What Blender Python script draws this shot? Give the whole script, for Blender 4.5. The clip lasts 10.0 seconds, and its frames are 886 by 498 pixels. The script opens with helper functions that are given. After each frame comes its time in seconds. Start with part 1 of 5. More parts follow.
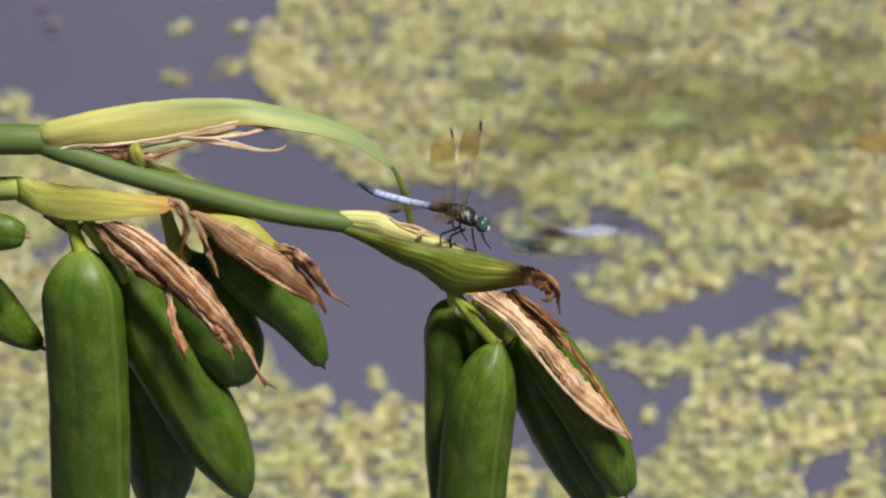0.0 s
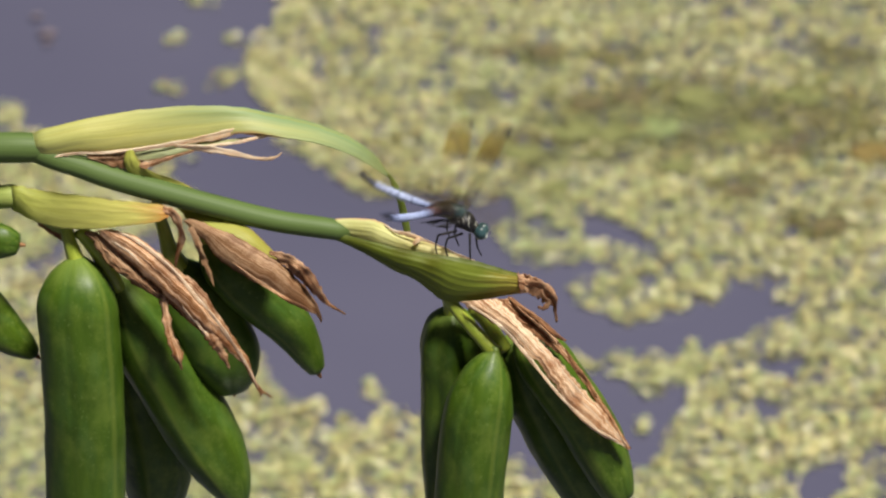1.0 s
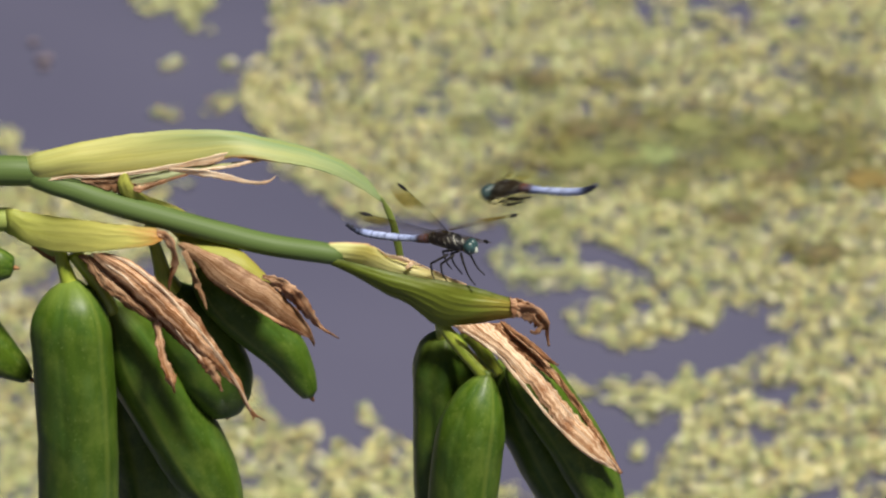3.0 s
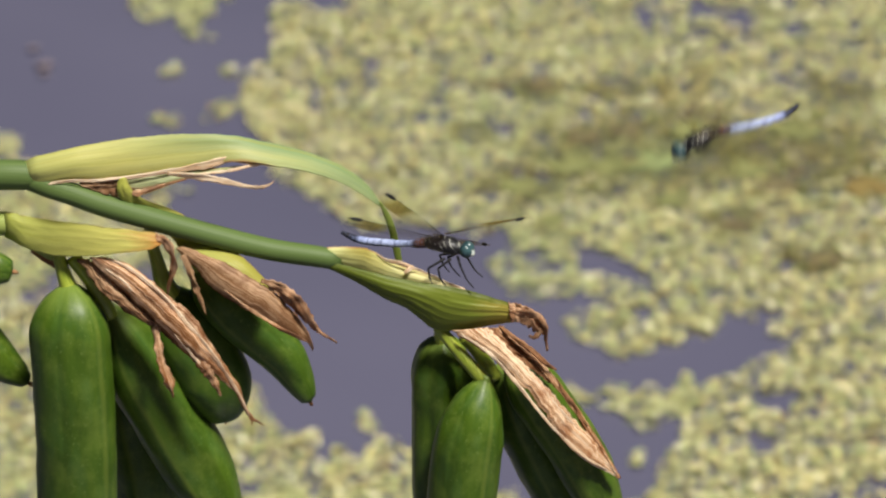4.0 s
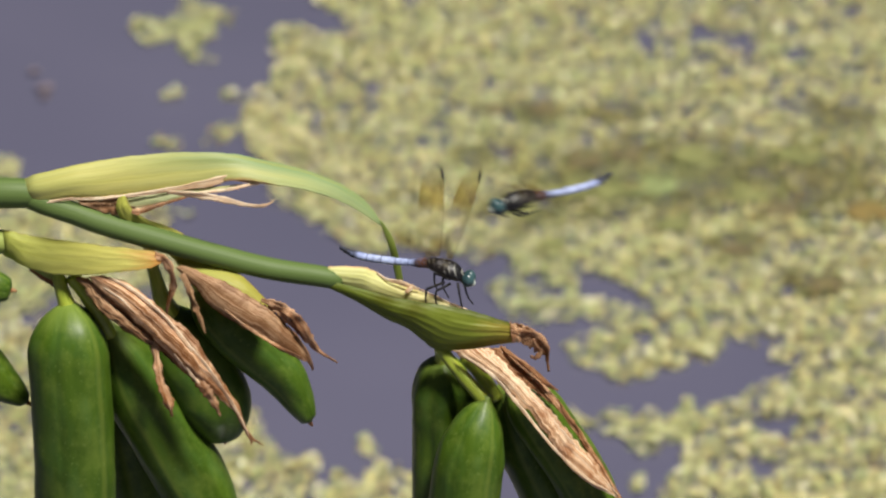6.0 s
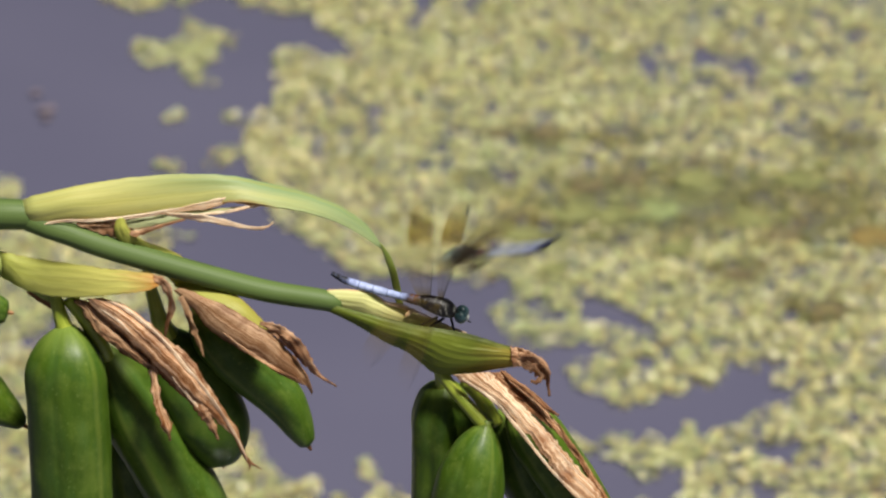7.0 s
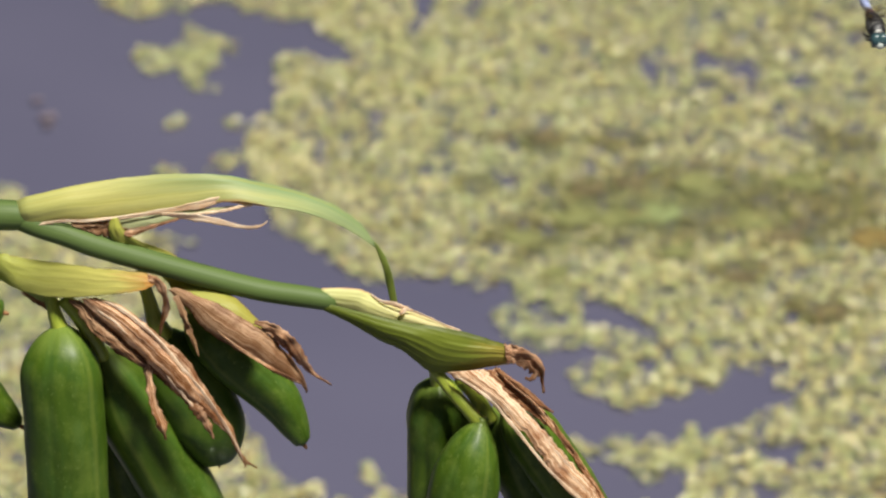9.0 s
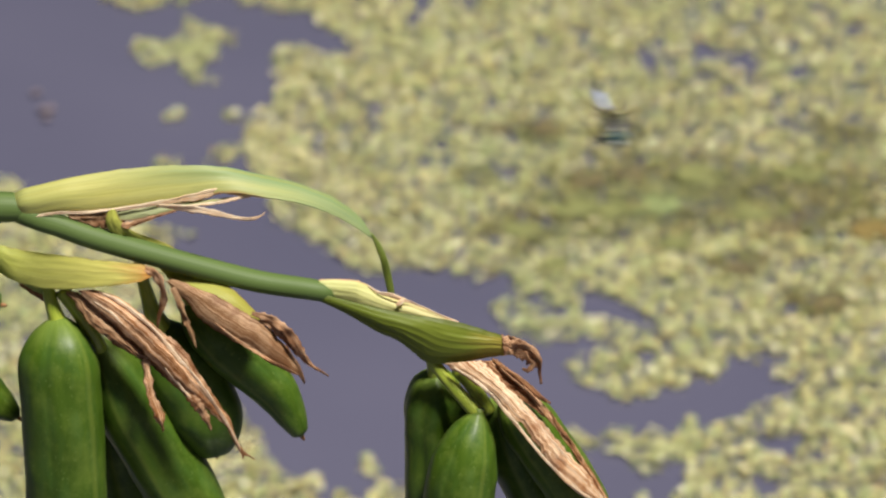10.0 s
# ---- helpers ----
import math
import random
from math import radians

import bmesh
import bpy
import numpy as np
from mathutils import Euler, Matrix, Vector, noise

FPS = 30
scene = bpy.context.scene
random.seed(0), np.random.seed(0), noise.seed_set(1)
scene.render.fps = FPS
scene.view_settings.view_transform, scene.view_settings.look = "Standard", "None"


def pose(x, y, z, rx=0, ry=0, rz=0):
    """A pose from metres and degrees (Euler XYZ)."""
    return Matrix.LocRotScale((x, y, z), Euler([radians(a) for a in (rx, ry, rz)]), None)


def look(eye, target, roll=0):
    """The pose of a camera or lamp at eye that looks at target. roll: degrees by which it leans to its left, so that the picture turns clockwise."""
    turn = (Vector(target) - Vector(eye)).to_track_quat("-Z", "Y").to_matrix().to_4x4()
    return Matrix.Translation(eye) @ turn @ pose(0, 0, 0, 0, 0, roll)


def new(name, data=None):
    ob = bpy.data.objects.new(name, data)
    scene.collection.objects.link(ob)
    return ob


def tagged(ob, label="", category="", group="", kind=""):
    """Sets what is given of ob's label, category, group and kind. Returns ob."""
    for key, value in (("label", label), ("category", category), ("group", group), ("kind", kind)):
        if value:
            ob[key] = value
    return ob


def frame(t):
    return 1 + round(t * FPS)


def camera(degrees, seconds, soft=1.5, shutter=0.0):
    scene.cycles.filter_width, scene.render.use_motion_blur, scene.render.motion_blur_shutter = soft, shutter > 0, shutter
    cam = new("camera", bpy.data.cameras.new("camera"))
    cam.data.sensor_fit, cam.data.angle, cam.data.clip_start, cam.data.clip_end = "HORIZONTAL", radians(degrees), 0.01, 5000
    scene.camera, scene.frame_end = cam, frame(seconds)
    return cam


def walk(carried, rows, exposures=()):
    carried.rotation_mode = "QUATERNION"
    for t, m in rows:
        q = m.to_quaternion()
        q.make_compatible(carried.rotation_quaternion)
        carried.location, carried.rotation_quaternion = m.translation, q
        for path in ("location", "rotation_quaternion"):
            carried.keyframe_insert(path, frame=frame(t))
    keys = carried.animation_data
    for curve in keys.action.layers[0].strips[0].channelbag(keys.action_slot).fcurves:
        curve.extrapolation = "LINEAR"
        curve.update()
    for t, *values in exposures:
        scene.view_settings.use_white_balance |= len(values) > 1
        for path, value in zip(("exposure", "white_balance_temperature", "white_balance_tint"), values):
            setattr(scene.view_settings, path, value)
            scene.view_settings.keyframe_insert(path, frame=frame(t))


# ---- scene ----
# A leaning seed stalk over a weed-covered pond, with dragonflies. All lengths of plant and insects in mm.
EYE = (0.0, 0.0, 1.4369)
STALK_Y, SQUARE = 1.12673, 1.24321      # how far off the stalk hangs: level, and along the view
TILT = radians(25)
MM = 0.001

cam = camera(12.0, 10.0, soft=2.3, shutter=0.8)
cam.data.dof.use_dof = True
cam.data.dof.focus_distance = 1.245
cam.data.dof.aperture_fstop = 29.0
walk(cam, [
    (0, pose(0.00000, 0.00000, 1.43690, 65.0000, 0.0000, -0.0000)),
    (0.5, pose(-0.00017, 0.00099, 1.43633, 65.0645, -0.0106, -0.0300)),
    (1, pose(-0.00070, 0.00320, 1.43452, 65.1442, 0.0257, -0.1041)),
    (1.5, pose(-0.00045, 0.00206, 1.43484, 65.2142, 0.0106, -0.1213)),
    (2, pose(-0.00049, 0.00264, 1.43451, 65.3027, -0.1070, -0.0975)),
    (2.5, pose(0.00003, 0.00005, 1.43558, 65.4193, -0.1289, -0.0803)),
    (4, pose(0.00107, -0.00119, 1.43457, 65.6194, -0.2023, -0.0389)),
    (4.5, pose(0.00099, -0.00290, 1.43479, 65.6535, -0.2144, -0.0415)),
    (5, pose(0.00070, -0.00220, 1.43321, 65.7155, -0.1382, -0.0948)),
    (5.5, pose(0.00079, 0.00019, 1.43158, 65.8288, -0.2033, -0.0541)),
    (7, pose(0.00153, 0.01196, 1.42626, 66.3048, -0.5148, 0.1448)),
    (7.5, pose(0.00213, 0.01294, 1.42460, 66.4394, -0.3808, 0.1056)),
    (8, pose(0.00298, 0.01273, 1.42412, 66.4791, -0.3265, 0.0996)),
    (8.5, pose(0.00383, 0.01279, 1.42422, 66.4289, -0.3306, 0.1231)),
    (9, pose(0.00510, 0.00808, 1.42494, 66.4077, -0.1380, 0.0669)),
    (9.5, pose(0.00588, 0.00705, 1.42478, 66.3660, -0.0433, 0.0356)),
    (10, pose(0.00593, 0.00735, 1.42500, 66.2991, -0.0549, 0.0307)),
], exposures=[(0, 0.28, 6500, 10), (10, 0.33, 6500, 10)])

# ---- light: hazy bright sky, a veiled sun high behind the camera ----
SUN_UP, SUN_TURN = radians(64), radians(142)
world = bpy.data.worlds.new("sky")
scene.world = world
world.use_nodes = True
sky = world.node_tree.nodes.new("ShaderNodeTexSky")
sky.sky_type, sky.sun_disc = "NISHITA", False
sky.sun_elevation, sky.sun_rotation = SUN_UP, SUN_TURN
sky.air_density, sky.dust_density, sky.ozone_density = 1.0, 4.0, 1.0
back = world.node_tree.nodes["Background"]
back.inputs["Strength"].default_value = 0.009
world.node_tree.links.new(sky.outputs[0], back.inputs["Color"])
sun = new("sun", bpy.data.lights.new("sun", "SUN"))
sun.data.energy, sun.data.angle, sun.data.color = 5.6, radians(11), (1.0, 0.96, 0.88)
toward = Vector((math.sin(SUN_TURN) * math.cos(SUN_UP), math.cos(SUN_TURN) * math.cos(SUN_UP), math.sin(SUN_UP)))
sun.matrix_world = look(toward * 20, (0, 0, 0))


# ---- materials ----
class Nodes:
    """A node material, built up step by step."""

    def __init__(self, name, rough=0.5, spec=0.5):
        self.m = bpy.data.materials.new(name)
        self.m.use_nodes = True
        self.t = self.m.node_tree
        self.bsdf = self.t.nodes["Principled BSDF"]
        self.bsdf.inputs["Roughness"].default_value = rough
        self.bsdf.inputs["Specular IOR Level"].default_value = spec

    def add(self, kind, **inputs):
        n = self.t.nodes.new(kind)
        for key, value in inputs.items():
            self.put(value, n.inputs[key.replace("_", " ")])
        return n

    def put(self, value, socket):
        if isinstance(value, bpy.types.NodeSocket):
            self.t.links.new(value, socket)
        else:
            socket.default_value = value

    def coord(self, which="Object", scale=(1, 1, 1)):
        c = self.add("ShaderNodeTexCoord")
        return self.add("ShaderNodeMapping", Vector=c.outputs[which], Scale=scale).outputs[0]

    def noise(self, vector, scale, detail=4.0, rough=0.55):
        return self.add("ShaderNodeTexNoise", Vector=vector, Scale=scale, Detail=detail, Roughness=rough).outputs[0]

    def ramp(self, value, stops):
        r = self.t.nodes.new("ShaderNodeValToRGB")
        self.put(value, r.inputs[0])
        e = r.color_ramp.elements
        while len(e) < len(stops):
            e.new(0.5)
        for el, (at_, col) in zip(e, stops):
            el.position, el.color = at_, (*col, 1) if len(col) == 3 else col
        return r.outputs[0]

    def mix(self, fac, a, b, blend="MIX"):
        n = self.t.nodes.new("ShaderNodeMix")
        n.data_type, n.blend_type = "RGBA", blend
        self.put(fac, n.inputs[0])
        self.put(a if isinstance(a, bpy.types.NodeSocket) else (*a, 1), n.inputs[6])
        self.put(b if isinstance(b, bpy.types.NodeSocket) else (*b, 1), n.inputs[7])
        return n.outputs[2]

    def math(self, op, a, b=0.0):
        n = self.t.nodes.new("ShaderNodeMath")
        n.operation = op
        self.put(a, n.inputs[0]), self.put(b, n.inputs[1])
        return n.outputs[0]

    def bump(self, height, strength=0.3, distance=0.0005):
        b = self.add("ShaderNodeBump", Height=height, Strength=strength, Distance=distance)
        self.t.links.new(b.outputs[0], self.bsdf.inputs["Normal"])

    def done(self, colour, rough=None):
        self.put(colour if isinstance(colour, bpy.types.NodeSocket) else (*colour, 1), self.bsdf.inputs["Base Color"])
        if rough is not None:
            self.put(rough, self.bsdf.inputs["Roughness"])
        return self.m


    def thin(self, colour, share):
        """Lets part of the light through, as leaf tissue does."""
        glow = self.add("ShaderNodeBsdfTranslucent", Color=colour)
        mixer = self.add("ShaderNodeMixShader", Fac=share)
        self.t.links.new(self.bsdf.outputs[0], mixer.inputs[1])
        self.t.links.new(glow.outputs[0], mixer.inputs[2])
        self.t.links.new(mixer.outputs[0], self.t.nodes["Material Output"].inputs["Surface"])


def grey(v):
    return (v, v, v)


def pod_material():
    n = Nodes("green_pod_skin", 0.4, 0.25)
    streak = n.noise(n.coord("UV", (6, 1.4, 1)), 2.4, 5, 0.6)
    blotch = n.noise(n.coord("UV", (5, 5, 1)), 1.8, 6, 0.65)
    col = n.ramp(streak, [(0.25, (0.032, 0.063, 0.004)), (0.5, (0.051, 0.094, 0.006)), (0.75, (0.082, 0.132, 0.010))])
    col = n.mix(n.ramp(blotch, [(0.46, grey(0)), (0.72, grey(0.7))]), col, (0.15, 0.205, 0.03))
    info = n.add("ShaderNodeObjectInfo").outputs["Random"]
    col = n.mix(n.math("MULTIPLY", info, 0.45), col, (0.034, 0.082, 0.010))
    bands = n.noise(n.coord("UV", (7, 3, 1)), 1.5, 4, 0.6)
    col = n.mix(n.ramp(bands, [(0.48, grey(0)), (0.66, grey(0.5))]), col, (0.050, 0.108, 0.022))
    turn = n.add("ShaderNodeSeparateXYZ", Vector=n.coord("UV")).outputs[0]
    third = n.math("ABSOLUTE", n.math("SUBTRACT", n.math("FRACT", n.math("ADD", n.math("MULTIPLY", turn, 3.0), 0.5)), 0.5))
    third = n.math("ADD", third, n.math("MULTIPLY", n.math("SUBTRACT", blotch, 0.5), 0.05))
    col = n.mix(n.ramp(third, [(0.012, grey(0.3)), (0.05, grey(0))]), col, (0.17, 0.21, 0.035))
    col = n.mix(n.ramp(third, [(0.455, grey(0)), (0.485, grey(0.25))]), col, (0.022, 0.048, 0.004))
    fleck = n.noise(n.coord("Object"), 900.0, 3)
    col = n.mix(n.ramp(fleck, [(0.62, grey(0)), (0.72, grey(0.35))]), col, (0.17, 0.23, 0.06))
    ends = n.add("ShaderNodeSeparateXYZ", Vector=n.coord("UV")).outputs[1]
    col = n.mix(n.ramp(ends, [(0.0, grey(0.55)), (0.10, grey(0))]), col, (0.20, 0.27, 0.05))
    n.bump(n.noise(n.coord("UV", (14, 14, 1)), 2.0, 5, 0.55), 0.08, 0.0007)
    return n.done(col, n.ramp(blotch, [(0.3, grey(0.36)), (0.7, grey(0.5))]))


def stem_material(name, shade, light, wash):
    n = Nodes(name, 0.58, 0.3)
    lines = n.noise(n.coord("UV", (26, 1.5, 1)), 2.0)
    col = n.ramp(lines, [(0.3, shade), (0.7, light)])
    col = n.mix(n.noise(n.coord("UV", (2, 5, 1)), 1.5), col, wash)
    n.bump(lines, 0.15, 0.0004)
    return n.done(col)


def pedicel_material():
    n = Nodes("yellow_green_stalklet", 0.4)
    lines = n.noise(n.coord("UV", (12, 2, 1)), 2.0)
    return n.done(n.ramp(lines, [(0.3, (0.20, 0.27, 0.022)), (0.7, (0.36, 0.41, 0.05))]))


def bract_material(name, root, middle, tip, edge, where=(0.0, 0.45, 0.9), rim=(0.86, 0.97), lower=False, veined=0.25, upper=None, share=0.42, streaks=0.65):
    """Leaf tissue: colours along the blade, veins and streaks that run along it, a rim dried brown or painted with
    crease shade; upper: a tone towards the upper rim.
    """
    n = Nodes(name, 0.45, 0.35)
    axis = n.add("ShaderNodeSeparateXYZ", Vector=n.coord("UV"))
    wob = n.noise(n.coord("UV", (1.2, 2.6, 1)), 1.5, 6, 0.6)
    along = n.math("ADD", axis.outputs[0], n.math("MULTIPLY", n.math("SUBTRACT", wob, 0.5), 0.45))
    col = n.ramp(along, list(zip(where, (root, middle, tip))))
    if upper:
        tone, begin, end = upper
        high = n.ramp(n.math("ADD", axis.outputs[1], n.math("MULTIPLY", n.math("SUBTRACT", wob, 0.5), 0.5)), [(0.35, grey(0)), (0.85, grey(1))])
        col = n.mix(n.math("MULTIPLY", high, n.ramp(axis.outputs[0], [(begin, grey(0)), (end, grey(0.9))])), col, tone)
    broad = n.noise(n.coord("UV", (0.5, 3.2, 1)), 2.0, 6, 0.62)
    col = n.mix(n.ramp(broad, [(0.50, grey(0)), (0.66, grey(streaks))]), col, tuple(c * f for c, f in zip(middle, (0.80, 0.82, 0.48))))
    col = n.mix(n.ramp(broad, [(0.32, grey(streaks * 0.75)), (0.46, grey(0))]), col, tuple(min(0.9, c * f) for c, f in zip(middle, (1.12, 1.15, 1.5))))
    veins = n.noise(n.coord("UV", (0.6, 10, 1)), 2.0, 4, 0.6)
    col = n.mix(n.ramp(veins, [(0.36, grey(veined)), (0.56, grey(0))]), col, tuple(c * 0.5 for c in middle))
    spot = n.noise(n.coord("UV", (4, 5, 1)), 2.4, 5, 0.6)
    col = n.mix(n.ramp(spot, [(0.62, grey(0)), (0.74, grey(0.22))]), col, (0.34, 0.22, 0.06))
    height = n.math("SUBTRACT", 1.0, axis.outputs[1]) if lower else axis.outputs[1]
    rim_reach = n.math("ADD", height, n.math("MULTIPLY", n.math("SUBTRACT", n.noise(n.coord("UV", (7, 2, 1)), 2.0), 0.5), 0.16))
    # tone at the rim: dried tissue, or painted shade in the olive bract's crease
    dried = n.ramp(rim_reach, [(rim[0], grey(0)), (rim[1], grey(1))])
    if upper:
        dried = n.math("MULTIPLY", dried, n.ramp(axis.outputs[0], [(0.56, grey(1)), (0.68, grey(0))]))
    col = n.mix(dried, col, edge)
    n.bump(veins, 0.25, 0.0005)
    n.thin(col, share)
    return n.done(col)


def dry_material(name, stain, mid, light, blotches=0.8, brittle=0.6):
    """Withered papery tissue: fibres along it, rusty stains, dark brittle rims."""
    n = Nodes(name, 0.58, 0.3)
    fibre = n.noise(n.coord("UV", (0.45, 5.0, 1)), 2.0, 7, 0.66)
    fine = n.noise(n.coord("UV", (1.0, 14, 1)), 2.0, 4, 0.6)
    blotch = n.noise(n.coord("UV", (2.4, 1.1, 1)), 1.7, 7, 0.66)
    dark = tuple(c * 0.42 for c in stain)
    tone = n.math("ADD", n.math("MULTIPLY", fibre, 0.62), n.math("ADD", n.math("MULTIPLY", fine, 0.2), n.math("MULTIPLY", n.noise(n.coord("Object"), 260.0, 6, 0.62), 0.18)))
    col = n.ramp(tone, [(0.42, stain), (0.48, mid), (0.54, light)])
    col = n.mix(n.ramp(fibre, [(0.34, grey(0.4)), (0.41, grey(0))]), col, dark)
    rust = n.noise(n.coord("Object"), 85.0, 5, 0.6)
    col = n.mix(n.ramp(rust, [(0.50, grey(0)), (0.60, grey(blotches))]), col, stain)
    col = n.mix(n.ramp(blotch, [(0.54, grey(0)), (0.66, grey(blotches * 0.6))]), col, dark)
    col = n.mix(n.ramp(n.noise(n.coord("UV", (9, 8, 1)), 3.0, 2), [(0.66, grey(0)), (0.70, grey(0.7))]), col, light)
    side = n.math("ABSOLUTE", n.math("SUBTRACT", n.add("ShaderNodeSeparateXYZ", Vector=n.coord("UV")).outputs[1], 0.5))
    side = n.math("ADD", side, n.math("MULTIPLY", n.math("SUBTRACT", blotch, 0.5), 0.5))
    col = n.mix(n.ramp(side, [(0.45, grey(0)), (0.52, grey(brittle))]), col, dark)
    n.bump(tone, 0.35, 0.0005)
    n.thin(col, 0.35)
    return n.done(col)


def weed_material(name, dark, mid, light):
    n = Nodes(name, 0.5, 0.4)
    rnd = n.add("ShaderNodeNewGeometry").outputs["Random Per Island"]
    col = n.ramp(rnd, [(0.0, tuple(c * f for c, f in zip(dark, (1.6, 0.95, 0.9)))), (0.16, dark), (0.42, tuple(c * f for c, f in zip(mid, (0.78, 0.98, 0.85)))), (0.6, mid), (0.8, tuple(c * f for c, f in zip(mid, (1.3, 1.2, 0.95)))), (1.0, light)])
    spot = n.noise(n.coord("Object"), 160.0, 3)
    col = n.mix(n.ramp(spot, [(0.5, grey(0)), (0.75, grey(0.5))]), col, dark)
    patch = n.noise(n.coord("Object"), 5.0, 4)
    col = n.mix(n.ramp(patch, [(0.46, grey(0)), (0.68, grey(0.40))]), col, (0.31, 0.37, 0.17))
    n.bump(n.noise(n.coord("Object"), 500.0), 0.3, 0.0006)
    n.thin(col, 0.15)
    return n.done(col)


def water_material():
    n = Nodes("murky_pond_water", 0.06, 0.5)
    big = n.noise(n.coord("Object"), 1.3, 3)
    col = n.ramp(big, [(0.3, (0.076, 0.075, 0.117)), (0.7, (0.097, 0.094, 0.141))])
    n.bump(n.noise(n.coord("Object"), 14.0, 2), 0.05, 0.004)
    return n.done(col)


def wing_material():
    """Clear membrane with an amber cloud and a net of fine veins."""
    n = Nodes("amber_clouded_wing", 0.5, 0.15)
    uv = n.coord("UV")
    axis = n.add("ShaderNodeSeparateXYZ", Vector=uv)
    cloud = n.ramp(axis.outputs[0], [(0.0, grey(0.9)), (0.10, grey(0.10)), (0.48, grey(0.07)), (0.60, grey(1.0)), (0.76, grey(0.9)), (0.88, grey(0.18))])
    cell = n.t.nodes.new("ShaderNodeTexVoronoi")
    cell.feature = "DISTANCE_TO_EDGE"
    n.put(n.coord("UV", (26, 8, 1)), cell.inputs["Vector"])
    cell.inputs["Scale"].default_value = 1.0
    net = n.ramp(cell.outputs["Distance"], [(0.02, grey(0.28)), (0.07, grey(0))])
    n.done(n.mix(net, (0.20, 0.145, 0.045), (0.05, 0.03, 0.012)))
    tint = n.mix(cloud, (0.97, 0.96, 0.92), (0.66, 0.56, 0.31))
    clear = n.add("ShaderNodeBsdfTransparent", Color=tint)
    mixer = n.add("ShaderNodeMixShader", Fac=n.math("ADD", n.math("MULTIPLY", cloud, 0.16), n.math("MULTIPLY", net, 0.8)))
    n.t.links.new(clear.outputs[0], mixer.inputs[1])
    n.t.links.new(n.bsdf.outputs[0], mixer.inputs[2])
    n.t.links.new(mixer.outputs[0], n.t.nodes["Material Output"].inputs["Surface"])
    return n.m


def thorax_material():
    n = Nodes("striped_thorax", 0.45)
    c = n.coord("Object")
    turned = n.coord("Object", (1, 1, 1))
    turned.node.inputs["Rotation"].default_value = (0, radians(24), 0)
    w = n.t.nodes.new("ShaderNodeTexWave")
    n.put(turned, w.inputs["Vector"])
    w.inputs["Scale"].default_value, w.inputs["Distortion"].default_value = 230.0, 2.2
    w.inputs["Detail"].default_value, w.inputs["Detail Scale"].default_value = 3.0, 3.0
    line = n.ramp(w.outputs[0], [(0.87, grey(0)), (0.96, grey(1))])
    patch = n.ramp(n.noise(c, 330.0, 2), [(0.45, grey(0)), (0.62, grey(1))])
    col = n.mix(n.math("MULTIPLY", line, patch), (0.006, 0.006, 0.007), (0.26, 0.26, 0.23))
    rust = n.ramp(n.add("ShaderNodeSeparateXYZ", Vector=c).outputs[0], [(0.0, grey(1)), (0.001, grey(0))])
    n.bump(n.noise(c, 900.0), 0.5, 0.0004)
    return n.done(n.mix(n.math("MULTIPLY", rust, 0.06), col, (0.10, 0.035, 0.015)))


def abdomen_material():
    n = Nodes("powder_blue_abdomen", 0.6, 0.25)
    axis = n.add("ShaderNodeSeparateXYZ", Vector=n.coord("UV"))
    along = axis.outputs[1]
    col = n.ramp(along, [(0.0, (0.035, 0.022, 0.018)), (0.08, (0.10, 0.038, 0.018)), (0.22, (0.04, 0.024, 0.022)), (0.30, (0.25, 0.30, 0.50)), (0.55, (0.40, 0.46, 0.68)), (0.77, (0.28, 0.33, 0.56)), (0.81, (0.008, 0.008, 0.012))])
    ring = n.math("FRACT", n.math("MULTIPLY", along, 9.0))
    col = n.mix(n.ramp(ring, [(0.04, grey(0.75)), (0.11, grey(0))]), col, (0.06, 0.07, 0.14))
    col = n.mix(n.ramp(n.noise(n.coord("Object"), 700.0), [(0.45, grey(0)), (0.7, grey(0.75))]), col, (0.10, 0.12, 0.22))
    return n.done(col)


def plain(name, low, high, rough, scale=400.0, spec=0.5):
    n = Nodes(name, rough, spec)
    return n.done(n.ramp(n.noise(n.coord("Object"), scale), [(0.3, low), (0.7, high)]))


POD, PEDICEL = pod_material(), pedicel_material()
STEM = stem_material("green_stem_skin", (0.044, 0.080, 0.013), (0.108, 0.160, 0.040), (0.090, 0.136, 0.040))
STEM_PALE = stem_material("yellowish_stem_skin", (0.17, 0.22, 0.04), (0.34, 0.38, 0.10), (0.24, 0.29, 0.07))
DRY = dry_material("papery_tan_sheath", (0.18, 0.058, 0.016), (0.46, 0.205, 0.078), (0.86, 0.59, 0.37), 0.6)
DRY_MAUVE = dry_material("pinkish_brown_sheath", (0.19, 0.080, 0.030), (0.31, 0.155, 0.070), (0.55, 0.35, 0.20), 0.6)
DRY_STRAW = dry_material("pale_straw_sheath", (0.34, 0.13, 0.05), (0.64, 0.37, 0.19), (0.92, 0.72, 0.50), 0.6)
DRY_RUST = dry_material("rust_withered_tip", (0.20, 0.07, 0.025), (0.42, 0.20, 0.09), (0.70, 0.46, 0.28), 0.6)
DRY_DARK = dry_material("rust_brown_sheath", (0.16, 0.055, 0.022), (0.30, 0.125, 0.05), (0.50, 0.27, 0.13), 0.5)
DRY_PALE = dry_material("pale_straw_rim", (0.68, 0.43, 0.24), (0.82, 0.58, 0.36), (0.94, 0.82, 0.64), 0.12, 0.0)
